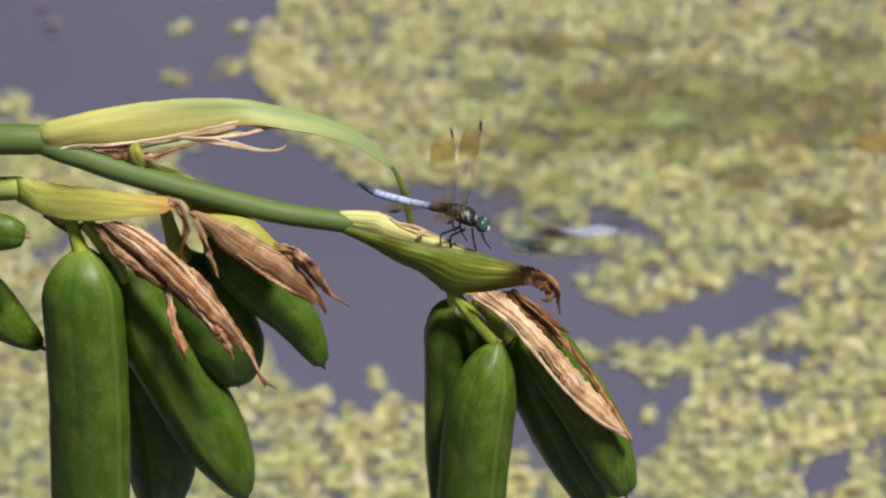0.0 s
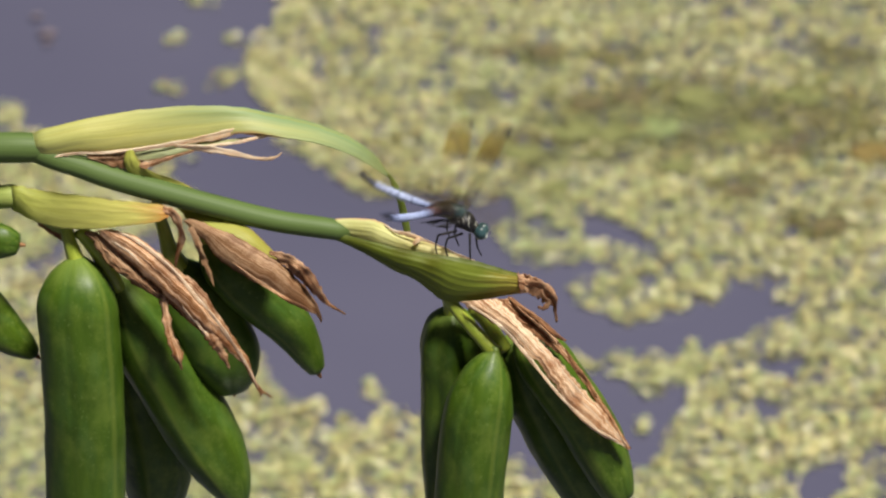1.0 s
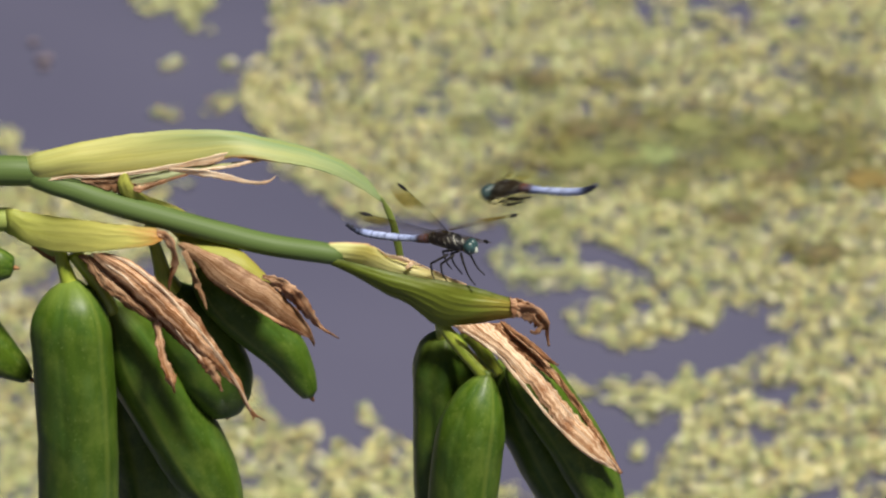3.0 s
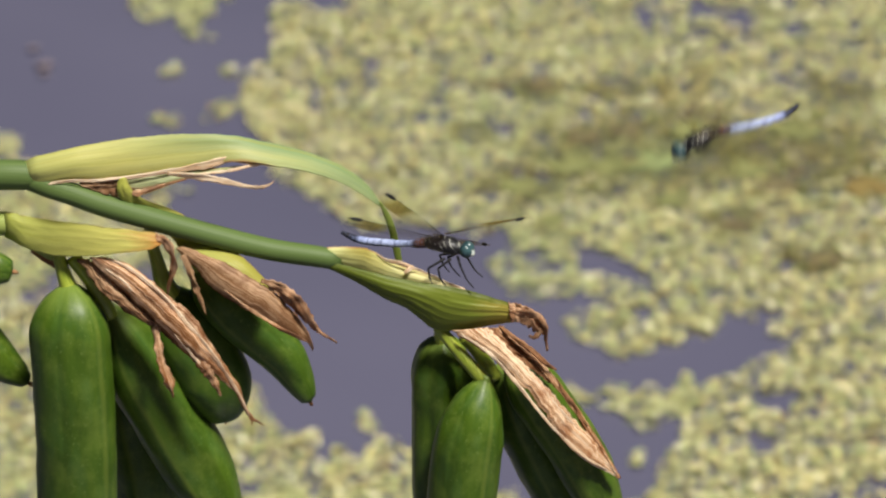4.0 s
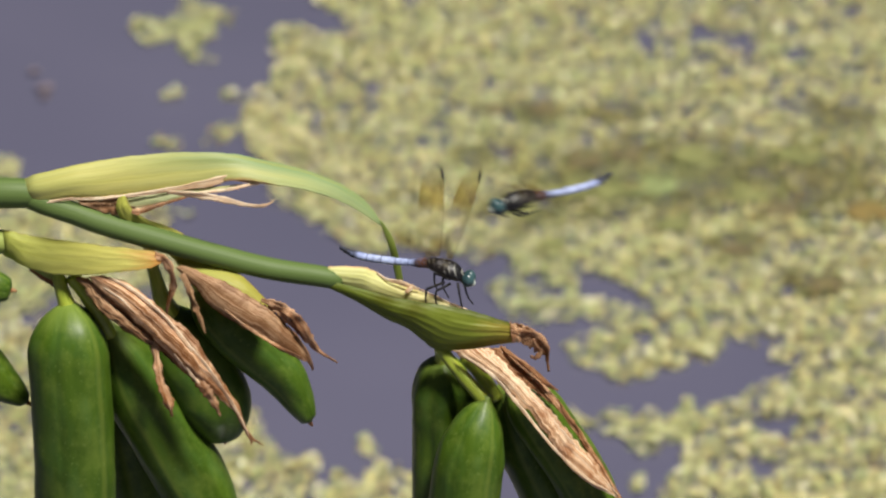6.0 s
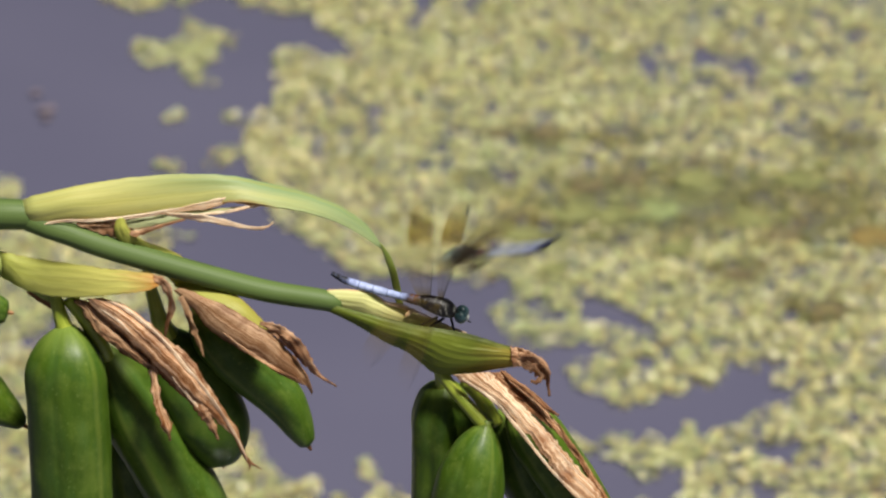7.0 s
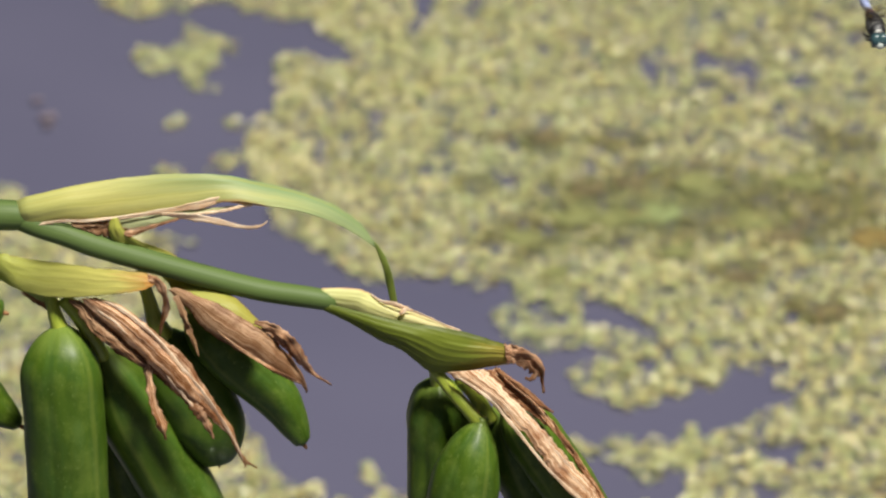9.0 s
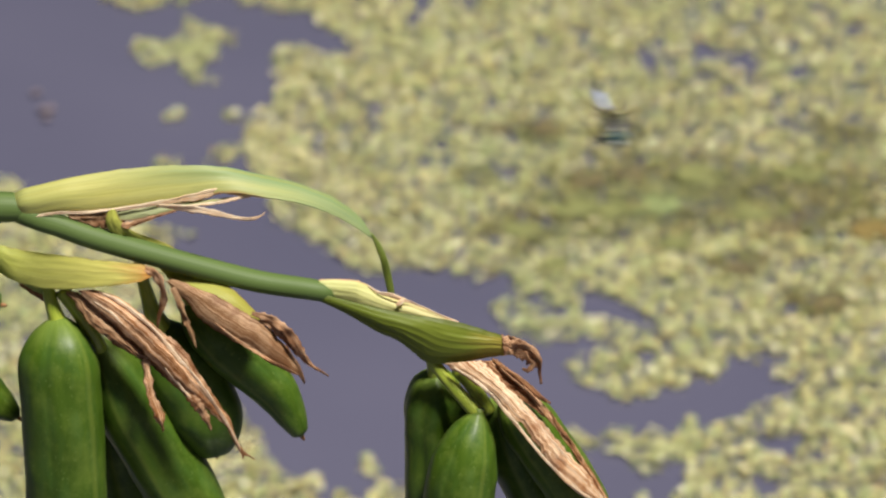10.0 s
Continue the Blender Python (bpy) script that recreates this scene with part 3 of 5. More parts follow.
def floating_weed():
    rng = np.random.default_rng(4)
    near, far = 225000, 62000
    x = np.concatenate([rng.uniform(-0.85, 0.85, near), rng.uniform(-2.3, 2.3, far)])
    y = np.concatenate([rng.uniform(2.05, 4.45, near), rng.uniform(1.5, 7.6, far)])
    big = np.concatenate([np.ones(near), np.full(far, 3.1)])
    # small close growth in the middle gives way to larger plants
    reach = np.hypot(x / 0.74, (y - 3.25) / 1.05) + 0.13 * field(x, y, 3.0, 2.0, 9.0) + rng.uniform(-0.13, 0.13, len(x))
    keep = np.where(big == 1.0, reach < 1.0, reach > 0.98)
    x, y, big, reach = x[keep], y[keep], big[keep], reach[keep]
    coarse, middle, fine = field(x, y, 16, 8, 0.3), field(x, y, 48, 24, 2.3), field(x, y, 120, 60, 4.1)
    rough = 0.7 * coarse + 0.8 * middle + 0.6 * fine
    free = depth_in(OPEN, x, y) + rough * 0.0085 + rng.uniform(-0.002, 0.002, len(x))
    raft = depth_in(ISLES, x, y) + rough * 0.010 - 0.0025
    edge = np.hypot(x / 2.2, (y - 4.2) / 3.0) + 0.45 * field(x, y, 1.3, 1.0, 5.0) + 0.1 * rough
    gap = field(x, y, 62, 34, 7.7) + 0.35 * field(x, y, 5, 3, 1.7)
    stray = rng.random(len(x))
    keep = ((free < 0.0) | (raft > 0.0)) & (edge < 0.86) & ((reach < 0.9) | (field(x, y, 2.0, 1.4, 3.0) + 0.2 * rough < 0.34)) & ((gap > -0.45) | (stray < 0.25))
    x, y, big, rough = x[keep], y[keep], big[keep], rough[keep]
    age = inside(OLD, x, y) * 1.05 + rough * 0.7 + rng.uniform(-0.5, 0.5, len(x))
    sunk = rng.random(len(x)) < 0.18
    old = (age > 0.0) | sunk
    size = big * rng.choice((0.0014, 0.0018, 0.0023, 0.0034), len(x)) * rng.uniform(0.85, 1.2, len(x))
    lift = np.where(sunk, 0.0006, rng.uniform(0.0010, 0.0040, len(x)))
    turn = rng.uniform(0, 6.283, len(x))
    for chosen, material, label in ((~old, WEED, "yellow-green floating weed crowding the pond surface"), (old, WEED_OLD, "olive and brown ageing floating weed on the pond")):
        verts, faces, base = [], [], 0
        px, py, ps, pz, pt, pd = x[chosen], y[chosen], size[chosen], lift[chosen], turn[chosen], sunk[chosen]
        count = len(px)
        several = rng.choice((2, 3, 3, 4), count)
        for k in range(4):
            use = several > k
            a = pt[use] + k * 6.283 / several[use] + rng.uniform(-0.4, 0.4, use.sum())
            rise = np.where(pd[use], rng.uniform(0.0, 0.08, use.sum()), rng.uniform(0.02, 0.62, use.sum()))
            lx, ly = LEAFLET[:, 0][None, :], LEAFLET[:, 1][None, :]
            cup = ly * ly * 0.35
            ca, sa, cr, sr = np.cos(a)[:, None], np.sin(a)[:, None], np.cos(rise)[:, None], np.sin(rise)[:, None]
            fx, fz = lx * cr - cup * sr, lx * sr + cup * cr
            s_ = ps[use][:, None]
            leaf = np.stack([px[use][:, None] + s_ * (fx * ca - ly * sa), py[use][:, None] + s_ * (fx * sa + ly * ca), pz[use][:, None] + s_ * fz], axis=2).reshape(-1, 3)
            verts.append(leaf)
            start = base + 6 * np.arange(use.sum())[:, None]
            faces += [start + np.array(f)[None, :] for f in ((0, 1, 2), (0, 2, 3), (0, 3, 4), (0, 4, 5))]
            base += 6 * int(use.sum())
        me = bpy.data.meshes.new("floating_weed")
        me.from_pydata(np.concatenate(verts).tolist(), [], np.concatenate(faces).tolist())
        me.materials.append(material)
        tagged(new("floating_weed", me), label, "floating weed", kind="stuff")


def floating_leaf(x, y, size, turn, material, label, seed):
    """A broad round leaf lying on the weed, notched at its stalk and buckled."""
    rings, spokes = 5, 28
    grid = []
    for i in range(rings + 1):
        r = i / rings
        line = []
        for j in range(spokes + 1):
            a = radians(16) + (2 * math.pi - radians(32)) * j / spokes
            wide = r * size * (1 + 0.10 * noise.noise(Vector((math.cos(a) * 2, math.sin(a) * 2, seed))))
            line.append((wide * math.cos(a), wide * math.sin(a) * 0.86, size * (0.05 * r * r + 0.09 * r * noise.noise(Vector((math.cos(a) * 1.6, math.sin(a) * 1.6, seed * 2.0))))))
        grid.append(line)
    ob = link("floating_leaf", sheet(grid, 0.5), material)
    ob.matrix_world = pose(x, y, 0.0045, 0, 0, turn)
    tagged(ob, label, "leaf", "broad leaves among the weed")


def floating_leaves():
    tones = (LEAF_OLIVE, LEAF_GREEN, LEAF_BROWN, LEAF_RUST, LEAF_PINK, LEAF_CREAM)
    words = ("dull olive broad leaf lying flat among pond weed", "pale green round leaf floating among pond weed", "dark brown rotting leaf caught in pond weed", "rust-orange dying leaf floating in pond weed", "small pinkish leaf adrift on open water", "small cream-coloured leaf adrift on open water")
    for i, ((x, y, size), tone) in enumerate(zip(BROAD, TONES)):
        floating_leaf(x, y, size, 57 * i, tones[tone], words[tone], i + 1)


# ---- the seed stalk ----
def pod(parent, points, radius, label="", lobes=3, phase=0.0, tail=0.42, neck=0.5, count=40, groove=0.05, beak=0.13, shoulder=0.24, rib=0.012):
    """A fat hanging capsule along points, rounded at its neck and drawn out to a blunt beak."""
    rows = spline(points, count)
    radii = []
    for i in range(count):
        s = i / (count - 1)
        top = min(1, s / shoulder)
        end = min(1, (1 - s) / tail)
        r = (1 - (1 - top) ** 2) ** neck * (beak + (1 - beak) * (1 - (1 - end) ** 1.8) ** 0.75)
        radii.append(max(r, 0.17 if s < 0.5 else 0.08) * radius * MM * (0.4 if i == count - 1 else 1))

    def section(a, s):
        ridge = math.cos(lobes * (a + phase))
        seam = max(0.0, math.cos(lobes * (a + phase) + math.pi)) ** 26
        dent = 0.035 * noise.noise(Vector((math.cos(a) * 2, math.sin(a) * 2, s * 7 + radius)))
        dent += 0.018 * noise.noise(Vector((math.cos(a) * 2.5, math.sin(a) * 2.5, s * 19 + radius)))
        return 1 + groove * ridge - 0.018 * seam + rib * max(0.0, ridge) ** 60 + dent
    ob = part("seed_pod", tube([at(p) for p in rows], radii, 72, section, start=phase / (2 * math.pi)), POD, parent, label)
    end, way = at(rows[-1]), (at(rows[-1]) - at(rows[-4])).normalized()
    part("beak", tube([end - way * 0.0012, end + way * 0.0004, end + way * 0.0016], [0.9 * MM, 0.7 * MM, 0.35 * MM], 10), DRY_DARK, ob, "dark withered flower remnant")
    return ob


def rod(name, parent, points, radii, material, label="", count=20, sides=14):
    rows = spline([(*p, r) for p, r in zip(points, radii)], count)
    return part(name, tube([at(p[:3]) for p in rows], [p[3] * MM for p in rows], sides, lambda a, s: 1 + 0.04 * noise.noise(Vector((math.cos(a), math.sin(a), s * 6)))), material, parent, label)


def seed_stalk():
    foot = at((-322.3, -76.5, 60))
    plant = new("seed_stalk")
    plant.location = (foot.x, foot.y, 0)
    tagged(plant, "leaning green stalk with fat pods and dry sheaths over water", "plant")
    plant.rotation_mode = "XYZ"
    # stems
    low = Vector((foot.x, foot.y, -0.05))
    stem_path = [low, low + Vector((0.004, 0, 0.35)), low + Vector((0.02, -0.01, 0.66)), at((-264.0, 18.5, 40)), at((-205.7, 29.8, 15)), at((-155.7, 32.0, 4)), at((-130.7, 32.3, 0)), at((-119.0, 32.2, 0)), at((-112.0, 31.5, 1))]
    rows = spline([(*p, 6.5 - 2.2 * i / 7 if i < 8 else 2.4) for i, p in enumerate(stem_path)], 50)
    part("stem", tube([r[:3] for r in rows], [r[3] * MM for r in rows], 24), STEM, plant, "stout green stem arching out over the water")
    rod("stem", plant, [(-119.0, 31.2, 0), (-112.3, 28.7, -2.5), (-105.7, 26.7, -3.5), (-97.3, 23.7, -3.5), (-80.7, 19.0, -2), (-64.0, 14.5, -1), (-47.3, 10.5, 0), (-29.7, 7.8, 0), (-24.0, 5.5, 3), (2.7, -9.8, 4)], [3.2, 3.3, 3.4, 3.4, 3.35, 3.3, 3.2, 3.1, 1.9, 1.8], STEM, "smooth green side stem between two sheaths", 60, 24)
    rod("stem", plant, [(-200.7, 25.2, 22), (-155.7, 19.3, 12), (-130.7, 17.8, 2), (-123.2, 17.2, 1), (-109.0, 7.7, 3)], [4.2, 3.8, 3.6, 3.3, 2.4], STEM_PALE, "yellowish green stem", 24, 18)
    # long upper bract, its dried rim and torn strips
    part("bract", blade([((-119.7, 36.3, 0), (-119.3, 28.2, 0)), ((-117.7, 37.4, -1.5), (-117.3, 28.3, -2)), ((-114.0, 38.3, -2), (-114.0, 28.8, -3.5)), ((-105.7, 40.3, -2), (-105.7, 30.5, -4.5)), ((-97.3, 42.0, -1), (-97.3, 30.5, -4)), ((-89.0, 43.2, 0), (-89.0, 31.3, -3)), ((-80.7, 44.0, 1), (-80.7, 32.5, -2)), ((-72.3, 44.5, 2), (-71.5, 34.0, -1)), ((-64.0, 44.5, 3), (-63.2, 35.7, 0)),
                         ((-55.7, 43.7, 5), (-54.8, 36.5, 0)), ((-47.3, 42.0, 7), (-46.0, 35.2, 1)), ((-39.0, 40.0, 9), (-38.0, 34.0, 3)), ((-30.7, 37.3, 10), (-32.3, 32.5, 5)), ((-24.0, 34.0, 11), (-26.7, 30.3, 7)), ((-18.7, 29.8, 12), (-21.0, 27.3, 9)), ((-14.3, 23.5, 11), (-15.0, 23.3, 11))], (2.9, 0.4), 40, 110, 0.0, 0.3, 0.25, 2, 0.2, pleat=0.10, pleats=3.0), BRACT, plant, "long yellow-green bract shading to green at its arching tip")
    part("leaf_tip", blade([((-14.8, 24.8, 11), (-15.3, 24.8, 11)), ((-12.2, 21.2, 11), (-14.0, 21.0, 11)), ((-10.5, 17.2, 11), (-12.5, 16.8, 11)), ((-9.3, 12.7, 12), (-11.5, 12.2, 12)), ((-8.3, 7.2, 12), (-10.3, 6.8, 12))], 1.0, 8, 28, pleat=0.08), LEAF_TIP, plant, "dark green twisted leaf tip")
    part("bract_rim", blade([((-112.0, 30.3, -5), (-113.3, 29.2, -5)), ((-105.7, 31.0, -5.5), (-105.7, 30.2, -5.5)), ((-98.0, 31.0, -5), (-98.0, 30.2, -5)), ((-89.0, 32.2, -4), (-89.0, 31.2, -4)), ((-79.0, 33.8, -3), (-79.0, 32.5, -3)), ((-70.7, 35.2, -2), (-71.3, 33.7, -2)), ((-64.0, 37.2, -1), (-64.3, 34.5, -1)), ((-58.7, 37.7, 1), (-59.0, 36.2, 1)), ((-52.3, 36.8, 2), (-52.3, 35.5, 2)), ((-44.0, 35.3, 4), (-44.0, 34.7, 4)), ((-34.3, 33.8, 7), (-34.3, 33.7, 7))], 0.4, 8, 90, 0.12, 0.25, 0.6, 3, pleat=0.14), DRY_PALE, plant, "dried peach-coloured bract rim")
    for pts, wid, seed in (([(-77.7, 32.7, -5), (-72.3, 32.2, -6), (-66.0, 31.5, -6), (-59.8, 30.3, -6), (-54.8, 29.2, -5), (-50.7, 28.7, -5), (-47.8, 29.5, -5), (-46.3, 30.7, -5)], [0.8, 1.6, 2.0, 1.6, 1.1, 0.9, 0.7, 0.3], 2),
                           ([(-69.0, 32.5, -3), (-62.3, 33.2, -2), (-57.3, 34.2, -1), (-53.0, 35.2, 1), (-49.0, 35.8, 3)], [0.5, 0.9, 0.8, 1.0, 0.4], 5)):
        part("dry_strip", strip(pts, wid, 40, 0.35, seed), DRY_PALE, plant, "curled tan strip of dried bract")
    part("bract_lining", blade([((-104.0, 30.8, -3), (-103.2, 29.2, -4)), ((-97.3, 30.5, -2.5), (-96.5, 26.7, -4)), ((-92.0, 30.7, -2.2), (-91.0, 25.8, -3.4)), ((-87.0, 31.0, -2), (-87.0, 26.8, -3))], 0.8, 12, 30, 0.2, 0.25, 0.8, 6, pleat=0.17), DRY_MAUVE, plant, "pinkish brown inner layer of the bract")
    part("bract_lining", blade([((-91.3, 31.0, -2), (-90.7, 28.8, -3.5)), ((-85.7, 31.8, -2), (-86.0, 28.3, -3.5)), ((-79.8, 32.8, -1.5), (-79.8, 29.5, -3.2)), ((-73.2, 33.8, -1), (-72.7, 31.2, -2.5)), ((-64.0, 34.5, 0), (-63.7, 33.2, -1)), ((-55.3, 35.0, 2), (-55.3, 34.3, 2))], 1.0, 14, 50, 0.1, 0.25, 0.2, 8, pleat=0.11), BRACT_INNER, plant, "pale green inner bract")
    part("dry_strip", strip([(-89.7, 27.8, -3.5), (-86.7, 27.0, -4), (-82.8, 28.0, -4), (-77.3, 29.8, -3.5), (-72.0, 31.2, -3)], [0.6, 1.8, 1.3, 0.9, 0.4], 30, 0.3, 8), DRY, plant, "pinkish dried lower rim")
    # bract passing behind the side stem
    part("bract", blade([((-89.8, 31.8, -4), (-92.3, 31.2, -4.2)), ((-88.5, 28.7, -4), (-92.5, 27.2, -4.5)), ((-85.0, 25.5, -2), (-90.0, 23.7, -3)), ((-78.7, 23.2, 1), (-84.0, 20.5, 0.5)), ((-73.2, 20.7, 2), (-79.0, 16.0, 2)), ((-67.3, 15.5, 3), (-75.7, 13.2, 2)), ((-62.7, 12.3, 1), (-74.0, 11.2, -1)), ((-56.8, 9.3, -2), (-68.7, 8.2, -4)), ((-52.3, 5.5, -4), (-59.3, 4.8, -7)), ((-47.8, 0.7, -5), (-51.7, 0.2, -8)), ((-45.3, -1.8, -6), (-47.7, -2.5, -8))], 1.4, 22, 80, 0.1, 0.3, 0.2, 4, pleat=0.14), BRACT_BACK, plant, "yellow-green bract passing behind the stem")
    # lower yellow bract
    part("bract", blade([((-126.0, 20.7, 0), (-126.0, 14.2, 0)), ((-124.2, 21.2, -2), (-124.3, 13.3, -2)), ((-120.7, 20.5, -2), (-120.3, 11.3, -3)), ((-114.0, 19.3, -2), (-115.3, 9.3, -3)), ((-105.7, 18.2, -4), (-106.5, 8.2, -6)), ((-97.3, 17.2, -5.5), (-97.7, 8.7, -8.5)), ((-89.0, 16.2, -7), (-89.3, 9.5, -10)), ((-82.3, 15.5, -7.5), (-83.3, 10.3, -10)), ((-78.5, 13.5, -7.5), (-79.7, 11.7, -9))], (2.3, 0.5), 32, 70, 0.06, 0.3, 0.3, 5, pleat=0.09, pleats=3.0), BRACT_LOW, plant, "yellow bract with an orange tip")
    part("dry_strip", strip([(-81.3, 14.2, -8), (-78.3, 12.8, -8.5), (-76.5, 9.5, -8), (-75.8, 5.2, -7), (-77.0, 0.8, -6), (-77.8, -4.2, -5)], [2.6, 2.4, 2.6, 2.2, 1.4, 0.4], 36, 0.8, 11), DRY, plant, "curled brown bract tip")
    part("under_sheath", blade([((-117.7, 10.2, 1), (-118.0, 9.5, 1)), ((-113.3, 9.2, 1), (-113.7, 6.5, 1)), ((-109.3, 8.2, 1), (-109.3, 4.2, 1)), ((-107.0, 7.5, 1), (-107.0, 4.5, 1))], 0.6, 10, 24, 0.2, 0.25, 0.6, 9, pleat=0.11), DRY_DARK, plant, "dark brown scale under the bract")
    # bract sheathing the stem end
    part("bract_lining", blade([((-31.3, 10.7, 1), (-31.2, 6.5, 0.5)), ((-29.3, 11.3, 0), (-29.2, 6.0, -1)), ((-20.7, 11.3, 1), (-22.3, 4.5, 0)), ((-16.3, 9.8, 2), (-15.7, 2.5, 0)), ((-11.3, 7.0, 2), (-7.3, 0.5, 0)), ((-5.3, 5.0, 2), (-0.7, -0.8, 0)), ((1.8, 2.5, 2), (5.2, -1.8, 0)), ((9.7, -1.0, 1), (11.0, -2.5, 0))], 1.8, 24, 60, 0.04, 0.35, 0.3, 2, pleat=0.11), BRACT_PALE, plant, "pale yellow upper fold of the bract")
    part("bract", blade([((-29.8, 7.0, -2), (-30.0, 4.8, -2)), ((-22.3, 5.3, -3), (-22.3, 1.2, -3)), ((-14.0, 3.2, -4), (-13.7, -3.8, -4)), ((-4.0, 1.2, -5), (-7.0, -6.8, -5)), ((4.0, 0.0, -5.5), (-2.3, -10.5, -5)), ((11.0, -1.3, -5.5), (1.8, -13.0, -5)), ((16.8, -3.0, -5), (9.3, -13.2, -5)), ((21.8, -4.5, -4), (17.7, -11.7, -4)), ((26.0, -6.0, -3), (24.3, -10.7, -3)), ((28.7, -7.5, -3), (28.0, -10.0, -3))], 2.2, 48, 90, 0.05, 0.35, 0.15, 6, pleat=0.15, pleats=5.0), BRACT_FRONT, plant, "ribbed olive-green bract sheathing the stem end")
    part("bract_fringe", strip([(-16.0, 9.5, 1), (-13.0, 7.5, 0), (-9.3, 6.7, -0.5), (-6.0, 5.5, -0.5), (-3.7, 4.5, 0)], [0.3, 0.9, 1.3, 1.1, 0.3], 30, 0.06, 4), DRY_PALE, plant, "tan dried fringe")
    part("bract_fringe", strip([(-5.7, 5.3, -1), (-6.7, 4.5, -1.8), (-7.7, 3.7, -2)], [1.2, 1.5, 0.8], 16, 0.06, 14), DRY_PALE, plant, "tan dried fringe")
    part("bract_fringe", strip([(-4.3, 5.2, 0), (1.0, 2.8, 0), (6.0, 0.5, 0), (10.3, -1.3, -1)], [0.3, 0.5, 0.5, 0.3], 30, 0.05, 15), DRY_PALE, plant, "pale dried rim")
    part("withered_tip", blade([((23.0, -4.5, -4), (23.7, -10.8, -5)), ((26.8, -6.0, -4), (27.0, -10.5, -5)), ((30.3, -7.5, -4), (29.0, -12.0, -5)), ((33.3, -9.5, -4), (31.7, -13.8, -5)), ((34.7, -13.2, -3), (33.3, -14.5, -4))], 1.2, 22, 40, 0.25, 0.25, 1.4, 31, pleat=0.28), DRY_RUST, plant, "withered rust-brown end of the bract")
    for pts, wid, seed in (([(24.7, -7.5, -5), (28.5, -8.0, -6), (32.3, -9.3, -6), (34.0, -12.3, -6), (34.0, -15.7, -5), (34.5, -19.2, -5)], [1.6, 2.4, 2.0, 1.6, 1.0, 0.4], 6),
                           ([(26.8, -9.8, -5), (29.7, -11.3, -6), (32.0, -13.5, -7), (30.7, -15.2, -7), (29.0, -14.8, -7)], [2.4, 2.6, 1.8, 1.2, 0.6], 9),
                           ([(24.7, -5.3, -4), (29.0, -7.2, -5), (33.0, -9.5, -5)], [1.2, 1.6, 0.6], 13)):
        part("curled_tip", strip(pts, wid, 30, 1.0, seed), DRY_RUST, plant, "curled brown withered bract tip")
    # dried sheath over the hanging pods: a folded sheet that splits into two tails
    # dark sheet added beneath, standing for the shade between the sheath's folds
    part("under_sheath", blade([((-96.5, 6.8, -5), (-102.3, 6.8, -5)), ((-87.0, 1.5, -6), (-98.0, -0.8, -7)), ((-78.7, -5.5, -9), (-89.8, -7.8, -10)), ((-72.3, -11.8, -11), (-81.0, -12.5, -12)), ((-65.3, -20.8, -12), (-72.3, -20.2, -13))], 1.2, 24, 60, 0.3, 0.25, 1.2, 41, pleat=0.39), DRY_DARK, plant, "dark brown sheet under a dry sheath")
    part("dry_sheath", blade([((-96.0, 8.3, -7), (-100.7, 7.8, -7)), ((-90.3, 6.7, -8), (-95.3, 2.2, -9)), ((-85.0, 3.3, -10), (-90.7, -1.8, -11)), ((-80.0, -0.8, -12), (-86.0, -6.2, -13)), ((-75.0, -5.0, -14), (-80.0, -11.8, -15)), ((-71.0, -8.0, -15), (-74.7, -17.8, -16)), ((-67.0, -13.2, -16), (-70.3, -21.8, -17)), ((-63.3, -19.0, -16), (-66.3, -24.8, -17)), ((-59.3, -25.2, -16), (-62.3, -27.5, -17)), ((-56.2, -30.0, -15), (-57.7, -31.5, -16)), ((-54.3, -35.2, -14), (-55.5, -35.5, -15)), ((-52.3, -39.5, -13), (-53.0, -39.8, -14))], 1.7, 40, 120, 0.05, 0.25, 0.7, 3, pleat=0.24, pleats=2.6), DRY, plant, "crumpled papery brown sheath")
    part("dry_sheath", blade([((-100.3, 7.5, -5), (-104.3, 7.7, -5)), ((-95.7, 2.8, -7), (-100.3, 1.8, -7)), ((-91.0, -1.8, -9), (-96.8, -2.5, -9)), ((-87.0, -5.5, -11), (-92.0, -5.8, -11)), ((-81.3, -10.5, -13), (-87.0, -9.5, -12)), ((-80.3, -12.2, -13), (-82.3, -12.2, -13))], 1.2, 22, 60, 0.2, 0.25, 0.8, 23, pleat=0.33), DRY_MAUVE, plant, "wrinkled pinkish brown fold of the sheath")
    for pts, wid, seed, mat in (([(-81.3, -10.8, -13), (-80.5, -16.5, -15), (-79.3, -22.5, -16), (-77.3, -27.8, -16), (-75.8, -33.2, -16)], [3.0, 2.8, 3.4, 3.2, 0.6], 15, DRY), ([(-69.7, -19.8, -17), (-66.3, -24.8, -18), (-63.7, -28.5, -18), (-61.7, -32.8, -17)], [3.2, 3.2, 2.4, 0.8], 17, DRY), ([(-53.7, -37.8, -14), (-52.3, -39.5, -14), (-51.0, -40.2, -14), (-49.0, -41.3, -13)], [1.0, 0.9, 0.6, 0.3], 18, DRY_DARK), ([(-53.0, -38.5, -14), (-52.5, -40.2, -14), (-52.7, -41.2, -14)], [0.7, 0.6, 0.3], 19, DRY_DARK)):
        part("dry_strip", strip(pts, wid, 34, 0.8, seed), mat, plant, "brown papery strip")
